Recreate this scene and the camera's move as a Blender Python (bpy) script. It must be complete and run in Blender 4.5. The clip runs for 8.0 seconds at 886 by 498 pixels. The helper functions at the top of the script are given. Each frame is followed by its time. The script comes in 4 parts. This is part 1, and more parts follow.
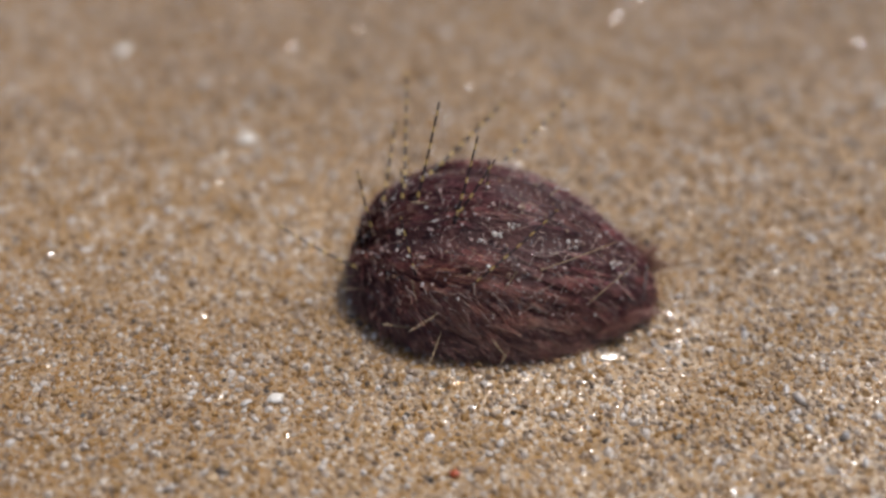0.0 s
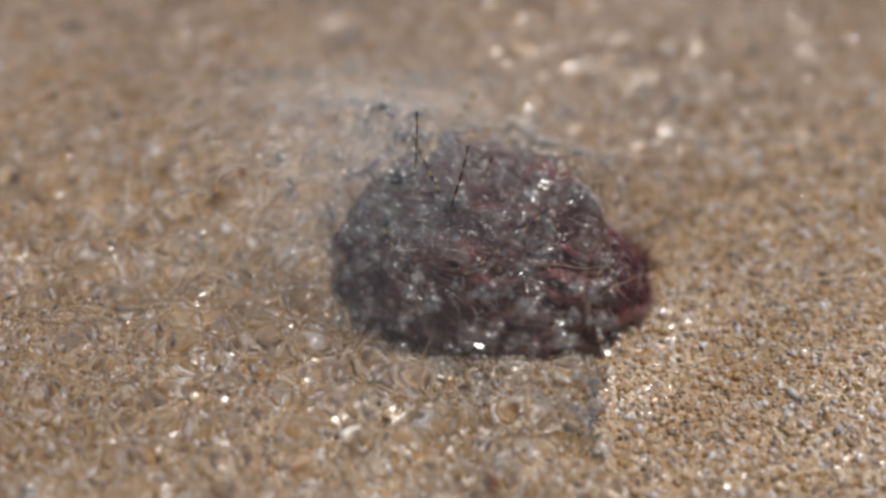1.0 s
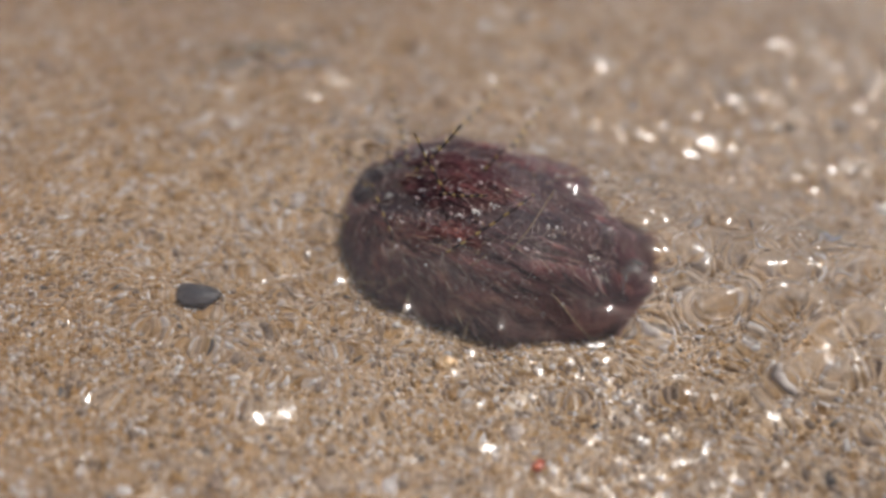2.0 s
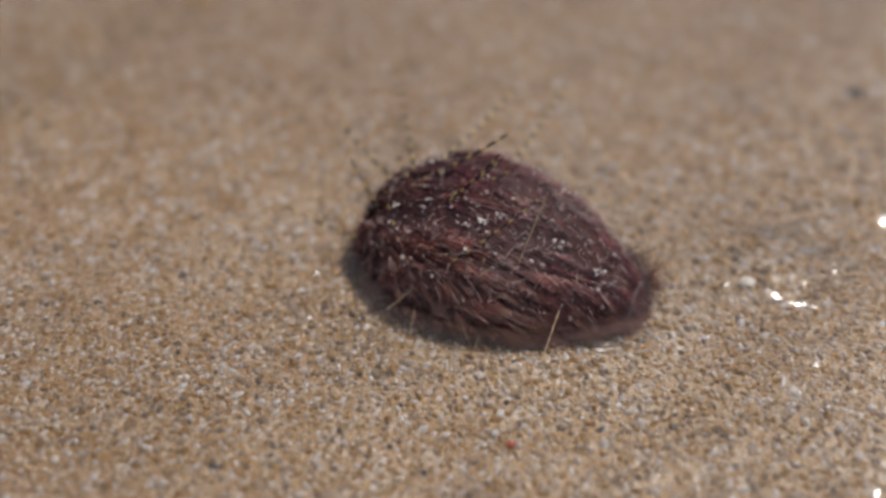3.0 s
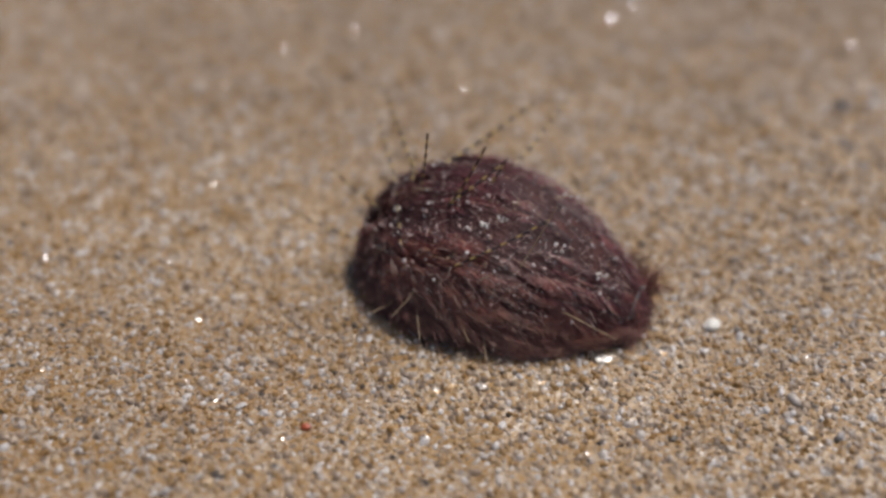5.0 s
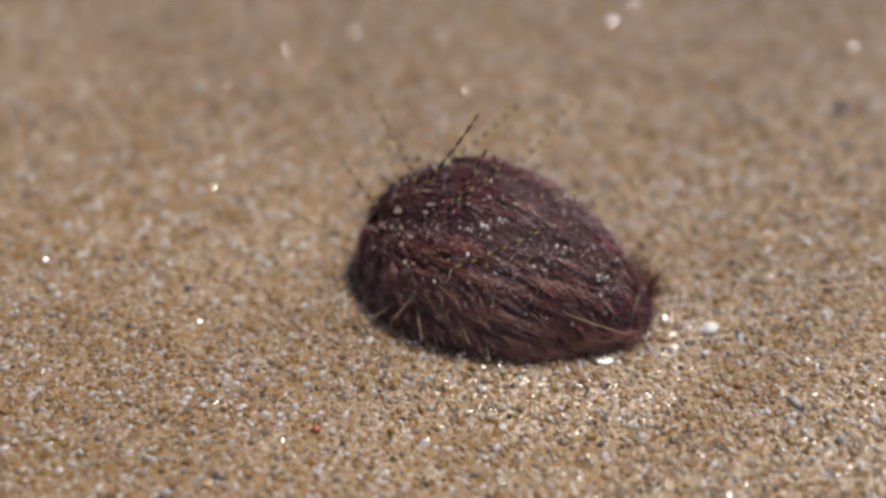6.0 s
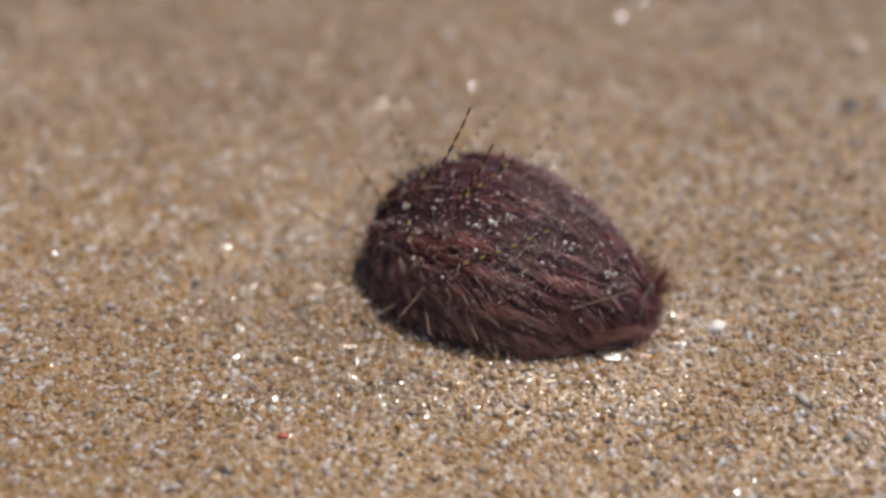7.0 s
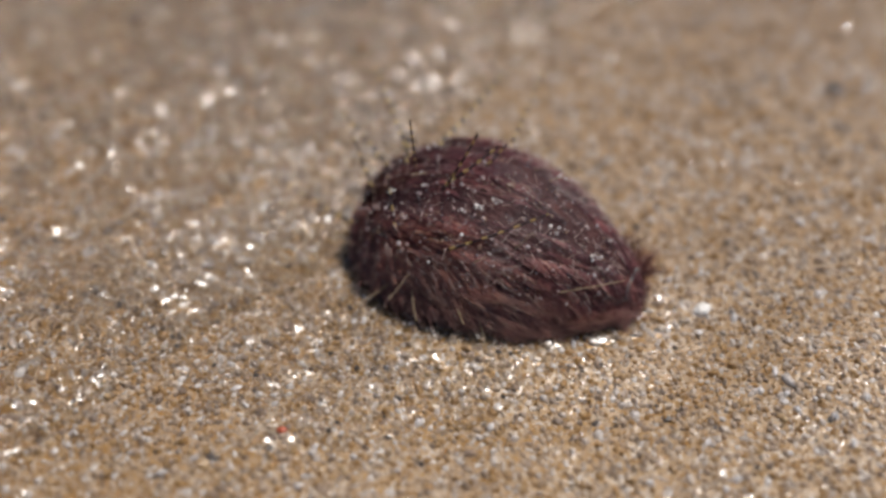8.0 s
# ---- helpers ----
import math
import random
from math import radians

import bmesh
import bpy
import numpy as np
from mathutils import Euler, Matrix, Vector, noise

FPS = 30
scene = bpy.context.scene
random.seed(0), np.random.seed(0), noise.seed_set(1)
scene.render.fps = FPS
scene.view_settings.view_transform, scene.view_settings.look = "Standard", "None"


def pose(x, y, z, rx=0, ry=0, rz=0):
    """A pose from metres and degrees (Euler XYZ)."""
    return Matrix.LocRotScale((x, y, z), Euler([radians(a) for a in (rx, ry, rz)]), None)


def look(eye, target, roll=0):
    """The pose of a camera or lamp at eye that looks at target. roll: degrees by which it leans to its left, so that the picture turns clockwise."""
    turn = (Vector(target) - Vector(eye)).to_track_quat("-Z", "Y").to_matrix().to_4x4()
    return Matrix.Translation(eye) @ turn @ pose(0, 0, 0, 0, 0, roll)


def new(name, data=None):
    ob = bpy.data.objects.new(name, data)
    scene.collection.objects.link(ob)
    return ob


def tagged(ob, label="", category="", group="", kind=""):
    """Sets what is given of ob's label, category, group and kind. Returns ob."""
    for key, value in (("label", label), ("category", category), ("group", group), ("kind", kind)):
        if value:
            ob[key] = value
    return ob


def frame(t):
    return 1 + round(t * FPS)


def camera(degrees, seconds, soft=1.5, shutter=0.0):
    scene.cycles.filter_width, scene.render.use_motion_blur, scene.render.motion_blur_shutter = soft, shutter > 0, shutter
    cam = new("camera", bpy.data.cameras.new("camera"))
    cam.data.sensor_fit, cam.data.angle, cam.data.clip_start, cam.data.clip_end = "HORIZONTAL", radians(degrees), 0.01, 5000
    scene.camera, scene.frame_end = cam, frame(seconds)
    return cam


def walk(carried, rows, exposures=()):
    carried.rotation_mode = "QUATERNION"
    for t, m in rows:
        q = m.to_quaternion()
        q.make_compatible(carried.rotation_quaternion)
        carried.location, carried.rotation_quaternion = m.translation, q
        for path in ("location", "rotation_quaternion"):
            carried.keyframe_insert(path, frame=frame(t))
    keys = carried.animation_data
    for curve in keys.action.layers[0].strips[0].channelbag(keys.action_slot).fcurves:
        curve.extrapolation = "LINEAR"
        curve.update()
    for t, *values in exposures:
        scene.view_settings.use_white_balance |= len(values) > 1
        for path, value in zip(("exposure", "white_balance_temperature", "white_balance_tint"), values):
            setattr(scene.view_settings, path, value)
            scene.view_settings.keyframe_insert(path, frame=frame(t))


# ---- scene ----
from mathutils import kdtree

# A heart urchin stranded on wet sand in the swash, seen from a hand's width away.
LENS = 50.0
cam = camera(LENS, 8.0, soft=3.1)
cam.data.dof.use_dof = True
cam.data.dof.focus_distance = 0.1205
cam.data.dof.aperture_fstop = 5.6
cam.data.dof.aperture_blades = 6

EYE = Vector((-0.0092, -0.0932, 0.0935))
AIM = Vector((-0.0092, 0.0, 0.0095))
UP = Vector((0.0, 0.67, 0.742))
STEP = 0.0000772
SHIFT = 0.4            # share of the sway that is the hand's shift; the rest is its turn

# seconds, drift of the hand to the side and upwards
SWAY = [
    (0.0, -2, -4), (0.2, -9, -12), (0.5, -13, -17), (0.8, -13, -10), (1.1, -14, -10), (1.4, -18, -22),
    (1.55, -22, -36), (1.7, -24, -30), (2.3, -24, -20), (2.8, -22, -16), (3.0, -14, -6), (3.5, -13, 2),
    (4.0, -2, 4), (4.5, -11, -1), (5.2, -11, 1), (6.0, -10, 3), (6.5, 0, 0), (7.0, 4, -4),
    (7.25, 4, -14), (7.5, 3, -31), (7.75, -8, -33), (8.0, -20, -30)]


def hand_path():
    rows = []
    for t, dx, dy in SWAY:
        off = Vector((-dx * STEP, 0, 0)) + UP * (dy * STEP)
        rows.append((t, look(EYE + off * SHIFT, AIM + off)))
    return rows


walk(cam, hand_path(), exposures=[(0.0, -0.75), (0.8, -0.73), (1.1, -0.80), (1.5, -0.70), (1.8, -0.70), (2.8, -0.81), (3.05, -0.86), (3.5, -0.77), (4.0, -0.72), (4.5, -0.87), (5.2, -0.83), (6.0, -0.77), (6.5, -0.71), (7.5, -0.70), (8.0, -0.72)])

# ---- light ----
SUN_HEIGHT, SUN_TURN = 66.0, 58.0      # degrees above the sea, degrees from +y towards +x
world = bpy.data.worlds.new("sky")
scene.world = world
world.use_nodes = True
wn = world.node_tree.nodes
sky = wn.new("ShaderNodeTexSky")
sky.sky_type = "NISHITA"
sky.sun_disc = False
sky.sun_elevation = radians(SUN_HEIGHT)
sky.sun_rotation = radians(SUN_TURN)
sky.air_density, sky.dust_density = 1.0, 5.0
wn["Background"].inputs["Strength"].default_value = 0.138
world.node_tree.links.new(sky.outputs["Color"], wn["Background"].inputs["Color"])

sun = new("sun", bpy.data.lights.new("sun", "SUN"))
sun.data.energy = 3.9
sun.data.angle = radians(0.53)
sun.data.color = (1.0, 0.955, 0.925)
sun_way = Vector((math.sin(radians(SUN_TURN)) * math.cos(radians(SUN_HEIGHT)),
                  math.cos(radians(SUN_TURN)) * math.cos(radians(SUN_HEIGHT)), math.sin(radians(SUN_HEIGHT))))
sun.matrix_world = look(sun_way * 3.0, (0, 0, 0))


# ---- materials ----
def material(name):
    m = bpy.data.materials.new(name)
    m.use_nodes = True
    nt = m.node_tree
    return m, nt, nt.nodes["Principled BSDF"]


def node(nt, kind, **values):
    n = nt.nodes.new("ShaderNode" + kind)
    for key, v in values.items():
        n.inputs[key.replace("_", " ")].default_value = v
    return n


def ramp(nt, source, stops, constant=False):
    r = nt.nodes.new("ShaderNodeValToRGB")
    r.color_ramp.interpolation = "CONSTANT" if constant else "LINEAR"
    els = r.color_ramp.elements
    while len(els) < len(stops):
        els.new(0.5)
    for e, (p, c) in zip(els, stops):
        e.position, e.color = p, (*c, 1)
    nt.links.new(source, r.inputs["Fac"])
    return r.outputs["Color"]


def coords(nt, space="Object"):
    return nt.nodes.new("ShaderNodeTexCoord").outputs[space]


def noise_of(nt, where, scale, detail=3.0, rough=0.55):
    n = node(nt, "TexNoise", Scale=scale, Detail=detail, Roughness=rough)
    nt.links.new(where, n.inputs["Vector"])
    return n.outputs["Fac"]


def blend(nt, fac, a, b, how="MIX"):
    n = nt.nodes.new("ShaderNodeMix")
    n.data_type, n.blend_type = "RGBA", how
    for key, v in ((0, fac), (6, a), (7, b)):
        if isinstance(v, (int, float)):
            n.inputs[key].default_value = v
        elif isinstance(v, tuple):
            n.inputs[key].default_value = (*v, 1)
        else:
            nt.links.new(v, n.inputs[key])
    return n.outputs[2]


def bump(nt, shader, height, strength, distance):
    b = node(nt, "Bump", Strength=strength, Distance=distance)
    nt.links.new(height, b.inputs["Height"])
    nt.links.new(b.outputs["Normal"], shader.inputs["Normal"])


GRAIN_TONES = [
    (0.00, (0.07, 0.058, 0.05)), (0.014, (0.24, 0.18, 0.132)), (0.10, (0.33, 0.19, 0.062)), (0.25, (0.42, 0.275, 0.125)),
    (0.38, (0.35, 0.265, 0.195)), (0.50, (0.475, 0.37, 0.265)), (0.62, (0.49, 0.385, 0.28)), (0.72, (0.56, 0.475, 0.385)),
    (0.80, (0.60, 0.555, 0.51)), (0.91, (0.74, 0.73, 0.72)), (0.997, (0.40, 0.09, 0.03))]


def grain_material():
    m, nt, sh = material("wet_sand_grain")
    isle = nt.nodes.new("ShaderNodeNewGeometry").outputs["Random Per Island"]
    tone = ramp(nt, isle, GRAIN_TONES, constant=True)
    where = coords(nt)
    patch = ramp(nt, noise_of(nt, where, 28, 2), [(0.3, (0.78, 0.75, 0.73)), (0.7, (1.0, 0.985, 0.985))])
    speck = ramp(nt, noise_of(nt, where, 2600, 2), [(0.3, (0.72, 0.70, 0.68)), (0.65, (1.0, 1.0, 1.0))])
    nt.links.new(blend(nt, 1.0, blend(nt, 1.0, tone, patch, "MULTIPLY"), speck, "MULTIPLY"), sh.inputs["Base Color"])
    sh.inputs["Roughness"].default_value = 0.42
    sh.inputs["IOR"].default_value = 1.5
    sh.inputs["Coat Weight"].default_value = 0.36
    sh.inputs["Coat Roughness"].default_value = 0.09
    sh.inputs["Coat IOR"].default_value = 1.33
    bump(nt, sh, noise_of(nt, where, 5200, 2), 0.35, 0.0001)
    return m


def bed_material():
    m, nt, sh = material("wet_sand_bed")
    where = coords(nt)
    cells = node(nt, "TexVoronoi", Scale=1700)
    nt.links.new(where, cells.inputs["Vector"])
    split = nt.nodes.new("ShaderNodeSeparateColor")
    nt.links.new(cells.outputs["Color"], split.inputs["Color"])
    tone = ramp(nt, split.outputs["Red"], GRAIN_TONES, constant=True)
    patch = ramp(nt, noise_of(nt, where, 20, 4), [(0.3, (0.74, 0.66, 0.56)), (0.7, (0.97, 0.93, 0.86))])
    nt.links.new(blend(nt, 1.0, blend(nt, 0.5, tone, (0.38, 0.245, 0.105)), patch, "MULTIPLY"), sh.inputs["Base Color"])
    sh.inputs["Roughness"].default_value = 0.22
    sh.inputs["Coat Weight"].default_value = 0.7
    sh.inputs["Coat Roughness"].default_value = 0.06
    sh.inputs["Coat IOR"].default_value = 1.33
    bump(nt, sh, noise_of(nt, where, 1300, 2), 0.9, 0.0004)
    return m


def water_material():
    m, nt, sh = material("sea_water")
    nt.nodes.remove(sh)
    where = coords(nt)
    fine = nt.nodes.new("ShaderNodeMath")
    fine.operation = "MULTIPLY"
    nt.links.new(noise_of(nt, where, 140, 2.4, 0.5), fine.inputs[0])
    chop = nt.nodes.new("ShaderNodeAttribute")
    chop.attribute_name = "chop"
    nt.links.new(chop.outputs["Fac"], fine.inputs[1])
    b = node(nt, "Bump", Strength=1.0, Distance=0.0088)
    nt.links.new(fine.outputs[0], b.inputs["Height"])
    clear = node(nt, "BsdfRefraction", Color=(0.80, 0.803, 0.808, 1), Roughness=0.0, IOR=1.333)
    soft = node(nt, "Bump", Strength=1.0, Distance=0.0015)
    nt.links.new(fine.outputs[0], soft.inputs["Height"])
    nt.links.new(soft.outputs["Normal"], clear.inputs["Normal"])
    gloss = node(nt, "BsdfGlossy", Color=(1, 1, 1, 1), Roughness=0.14)
    fres = node(nt, "Fresnel", IOR=1.333)
    mix = nt.nodes.new("ShaderNodeMixShader")
    for n in (gloss, fres):
        nt.links.new(b.outputs["Normal"], n.inputs["Normal"])
    for x, y in ((fres.outputs[0], 0), (clear.outputs[0], 1), (gloss.outputs[0], 2)):
        nt.links.new(x, mix.inputs[y])
    # sand and air stirred up in it
    murk = nt.nodes.new("ShaderNodeAttribute")
    murk.attribute_name = "murk"
    cloud = nt.nodes.new("ShaderNodeMath")
    cloud.operation = "MULTIPLY"
    nt.links.new(murk.outputs["Fac"], cloud.inputs[0])
    nt.links.new(ramp(nt, noise_of(nt, where, 70, 3), [(0.3, (0.45, 0.45, 0.45)), (0.7, (1, 1, 1))]), cloud.inputs[1])
    silt = node(nt, "BsdfDiffuse", Color=(0.80, 0.79, 0.79, 1))
    full = nt.nodes.new("ShaderNodeMixShader")
    for x, y in ((cloud.outputs[0], 0), (mix.outputs[0], 1), (silt.outputs[0], 2)):
        nt.links.new(x, full.inputs[y])
    nt.links.new(full.outputs[0], nt.nodes["Material Output"].inputs["Surface"])
    return m


def film_material(name="wet_film", gloss_rough=0.10, fine_scale=900, steep=0.00045, ior=1.24):
    m, nt, sh = material(name)
    nt.nodes.remove(sh)
    where = coords(nt)
    chop = nt.nodes.new("ShaderNodeAttribute")
    chop.attribute_name = "chop"
    fine = nt.nodes.new("ShaderNodeMath")
    fine.operation = "MULTIPLY"
    nt.links.new(noise_of(nt, where, fine_scale, 0.4), fine.inputs[0])
    nt.links.new(chop.outputs["Fac"], fine.inputs[1])
    b = node(nt, "Bump", Strength=1.0, Distance=steep)
    nt.links.new(fine.outputs[0], b.inputs["Height"])
    clear = node(nt, "BsdfTransparent", Color=(0.98, 0.98, 0.97, 1))
    gloss = node(nt, "BsdfGlossy", Color=(1, 1, 1, 1), Roughness=gloss_rough)
    fres = node(nt, "Fresnel", IOR=ior)
    mix = nt.nodes.new("ShaderNodeMixShader")
    for n in (gloss, fres):
        nt.links.new(b.outputs["Normal"], n.inputs["Normal"])
    for x, y in ((fres.outputs[0], 0), (clear.outputs[0], 1), (gloss.outputs[0], 2)):
        nt.links.new(x, mix.inputs[y])
    nt.links.new(mix.outputs[0], nt.nodes["Material Output"].inputs["Surface"])
    return m


def bubble_material(name="bubble_film", gloss_rough=0.12):
    m, nt, sh = material(name)
    nt.nodes.remove(sh)
    clear = nt.nodes.new("ShaderNodeBsdfTransparent")
    clear.inputs["Color"].default_value = (0.99, 0.99, 0.985, 1)
    gloss = nt.nodes.new("ShaderNodeBsdfGlossy")
    gloss.inputs["Roughness"].default_value = gloss_rough
    face = node(nt, "LayerWeight", Blend=0.25)
    share = nt.nodes.new("ShaderNodeMapRange")
    share.inputs["To Min"].default_value, share.inputs["To Max"].default_value = 0.04, 0.17
    nt.links.new(face.outputs["Facing"], share.inputs["Value"])
    milk = node(nt, "BsdfDiffuse", Color=(0.95, 0.95, 0.94, 1))
    thin = nt.nodes.new("ShaderNodeMixShader")
    thin.inputs[0].default_value = 0.025
    nt.links.new(clear.outputs[0], thin.inputs[1])
    nt.links.new(milk.outputs[0], thin.inputs[2])
    mix = nt.nodes.new("ShaderNodeMixShader")
    for a, b in ((share.outputs[0], 0), (thin.outputs[0], 1), (gloss.outputs[0], 2)):
        nt.links.new(a, mix.inputs[b])
    nt.links.new(mix.outputs[0], nt.nodes["Material Output"].inputs["Surface"])
    return m


def fur_material():
    m, nt, sh = material("urchin_spine")
    isle = nt.nodes.new("ShaderNodeNewGeometry").outputs["Random Per Island"]
    tone = ramp(nt, isle, [(0.0, (0.078, 0.024, 0.026)), (0.3, (0.130, 0.042, 0.040)), (0.6, (0.172, 0.058, 0.052)),
                           (0.87, (0.25, 0.093, 0.082)), (0.96, (0.32, 0.17, 0.12)), (1.0, (0.44, 0.30, 0.20))])
    where = coords(nt)
    patch = ramp(nt, noise_of(nt, where, 150, 3), [(0.36, (0.62, 0.60, 0.68)), (0.50, (0.86, 0.82, 0.86)), (0.64, (1.2, 1.05, 1.02))])
    along = nt.nodes.new("ShaderNodeAttribute")
    along.attribute_name = "along"
    end = ramp(nt, along.outputs["Fac"], [(0.5, (0, 0, 0)), (1.0, (0.5, 0.5, 0.5))])
    tuft = nt.nodes.new("ShaderNodeAttribute")
    tuft.attribute_name = "tuft"
    # random tone of each tuft, plus painted shade between the rows
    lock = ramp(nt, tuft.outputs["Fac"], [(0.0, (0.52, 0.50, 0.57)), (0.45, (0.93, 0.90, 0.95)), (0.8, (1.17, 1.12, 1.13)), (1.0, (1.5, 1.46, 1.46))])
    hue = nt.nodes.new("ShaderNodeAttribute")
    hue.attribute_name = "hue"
    # lowest hue: dark purple that also holds the painted shade of the furrows
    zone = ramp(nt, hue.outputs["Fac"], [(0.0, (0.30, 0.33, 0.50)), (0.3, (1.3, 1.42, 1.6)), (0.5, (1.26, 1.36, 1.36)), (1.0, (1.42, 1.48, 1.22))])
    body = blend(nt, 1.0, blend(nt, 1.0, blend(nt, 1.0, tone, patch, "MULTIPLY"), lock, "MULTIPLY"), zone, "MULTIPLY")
    nt.links.new(blend(nt, end, body, (0.42, 0.25, 0.18)), sh.inputs["Base Color"])
    sh.inputs["Roughness"].default_value = 0.42
    sh.inputs["Coat Weight"].default_value = 0.4
    sh.inputs["Coat Roughness"].default_value = 0.06
    return m


def caught_material():
    m, nt, sh = material("caught_grain")
    isle = nt.nodes.new("ShaderNodeNewGeometry").outputs["Random Per Island"]
    tone = ramp(nt, isle, [(0.0, (0.30, 0.19, 0.13)), (0.35, (0.42, 0.30, 0.28)), (0.7, (0.48, 0.40, 0.39)), (0.9, (0.70, 0.67, 0.65))], True)
    nt.links.new(tone, sh.inputs["Base Color"])
    sh.inputs["Roughness"].default_value = 0.3
    sh.inputs["Coat Weight"].default_value = 0.5
    bump(nt, sh, noise_of(nt, coords(nt), 4000, 2), 0.3, 0.0001)
    return m


def skin_material():
    m, nt, sh = material("urchin_skin")
    where = coords(nt)
    tone = ramp(nt, noise_of(nt, where, 240, 4), [(0.3, (0.03, 0.011, 0.013)), (0.55, (0.062, 0.021, 0.02)), (0.75, (0.11, 0.042, 0.036))])
    nt.links.new(tone, sh.inputs["Base Color"])
    sh.inputs["Roughness"].default_value = 0.6
    sh.inputs["Specular IOR Level"].default_value = 0.25
    bump(nt, sh, noise_of(nt, where, 1500, 2), 0.8, 0.0005)
    return m


def banded_material():
    m, nt, sh = material("banded_spine")
    split = nt.nodes.new("ShaderNodeSeparateXYZ")
    nt.links.new(coords(nt), split.inputs[0])
    wave = nt.nodes.new("ShaderNodeMath")
    wave.operation = "PINGPONG"
    wave.inputs[1].default_value = 0.0011
    nt.links.new(split.outputs["Z"], wave.inputs[0])
    scaled = nt.nodes.new("ShaderNodeMath")
    scaled.operation = "MULTIPLY"
    scaled.inputs[1].default_value = 1 / 0.0011
    nt.links.new(wave.outputs[0], scaled.inputs[0])
    tone = ramp(nt, scaled.outputs[0], [(0.0, (0.012, 0.006, 0.008)), (0.62, (0.016, 0.008, 0.008)), (0.69, (0.46, 0.30, 0.08)), (1.0, (0.55, 0.40, 0.14))])
    nt.links.new(tone, sh.inputs["Base Color"])
    sh.inputs["Roughness"].default_value = 0.3
    sh.inputs["Coat Weight"].default_value = 0.5
    return m


def plain_material(name, dark, light, scale=900, rough=0.35, coat=0.3):
    m, nt, sh = material(name)
    where = coords(nt)
    nt.links.new(ramp(nt, noise_of(nt, where, scale, 4), [(0.3, dark), (0.7, light)]), sh.inputs["Base Color"])
    sh.inputs["Roughness"].default_value = rough
    sh.inputs["Coat Weight"].default_value = coat
    bump(nt, sh, noise_of(nt, where, scale * 3, 2), 0.4, 0.0002)
    return m


GRAIN, BED, WATER, BUBBLE, FILM = grain_material(), bed_material(), water_material(), bubble_material(), film_material()
GLITTER = film_material("wavelet_skin", 0.10, 120, 0.0085, 1.333)
DEW = bubble_material("dew_bead", 0.05)
FUR, SKIN, BANDED, CAUGHT = fur_material(), skin_material(), banded_material(), caught_material()
PALE = plain_material("pale_spine", (0.30, 0.20, 0.10), (0.56, 0.44, 0.28), 700)
PALE_HAIR = plain_material("pale_hair", (0.34, 0.20, 0.17), (0.62, 0.50, 0.44), 900)
SHELL = plain_material("shell_white", (0.66, 0.62, 0.55), (0.86, 0.84, 0.80), 500)
RED = plain_material("red_grit", (0.34, 0.05, 0.015), (0.52, 0.11, 0.04), 900)
SLATE = plain_material("dark_grit", (0.03, 0.03, 0.035), (0.08, 0.07, 0.07), 900)


# ---- mesh helpers ----
def mesh_from(name, verts, faces, mat, smooth=True):
    """A mesh from arrays of corners and of faces that all have the same number of corners."""
    me = bpy.data.meshes.new(name)
    verts, faces = np.asarray(verts, np.float32), np.asarray(faces, np.int32)
    n, k = faces.shape
    me.vertices.add(len(verts))
    me.vertices.foreach_set("co", verts.ravel())
    me.loops.add(n * k)
    me.loops.foreach_set("vertex_index", faces.ravel())
    me.polygons.add(n)
    me.polygons.foreach_set("loop_start", np.arange(0, n * k, k, dtype=np.int32))
    me.polygons.foreach_set("use_smooth", np.broadcast_to(np.asarray(smooth, bool), (n,)).copy())
    me.update(calc_edges=True)
    me.materials.append(mat)
    return me


def give(me, name, values):
    me.attributes.new(name, "FLOAT", "POINT").data.foreach_set("value", np.asarray(values, np.float32).ravel())


def part(name, me, parent, label=""):
    ob = new(name, me)
    ob.parent = parent
    return tagged(ob, label)


def waves(x, y, seed, count, short, long, angle=None, spread=3.2):
    """A sum of sine waves of random direction, about -1 to 1."""
    r = np.random.RandomState(seed)
    out = np.zeros_like(x)
    for _ in range(count):
        k = 2 * np.pi / np.exp(r.uniform(np.log(short), np.log(long)))
        a = (angle or 0) + r.uniform(-spread, spread)
        out += np.sin(k * (x * np.cos(a) + y * np.sin(a)) + r.uniform(0, 6.283))
    return out / np.sqrt(count)


def ground_height(x, y):
    near = np.exp(-(x * x + y * y) / 0.3 ** 2)
    z = 0.00028 * waves(x, y, 5, 14, 0.014, 0.07) * near + 0.0015 * waves(x, y, 6, 6, 0.15, 0.5) * near
    d = np.sqrt((x / 0.030) ** 2 + (y / 0.022) ** 2)
    return z - 0.0011 * np.exp(-((d - 1.0) / 0.28) ** 2)


# ---- the beach ----
def grid_faces(nx, ny):
    i, j = np.meshgrid(np.arange(nx - 1), np.arange(ny - 1), indexing="ij")
    a = (i * ny + j).ravel()
    return np.stack([a, a + ny, a + ny + 1, a + 1], 1)


def build_ground():
    fine = np.arange(-0.2, 0.2001, 0.002)
    coarse = 0.2 * 1.32 ** np.arange(1, 34)
    line = np.concatenate([-coarse[::-1], fine, coarse])
    gx, gy = np.meshgrid(line, line, indexing="ij")
    v = np.stack([gx, gy, ground_height(gx, gy) + 0.00005], -1).reshape(-1, 3)
    return tagged(new("ground", mesh_from("ground", v, grid_faces(len(line), len(line)), BED)),
                  "wet golden brown beach sand running to the horizon", "sand", kind="structure")


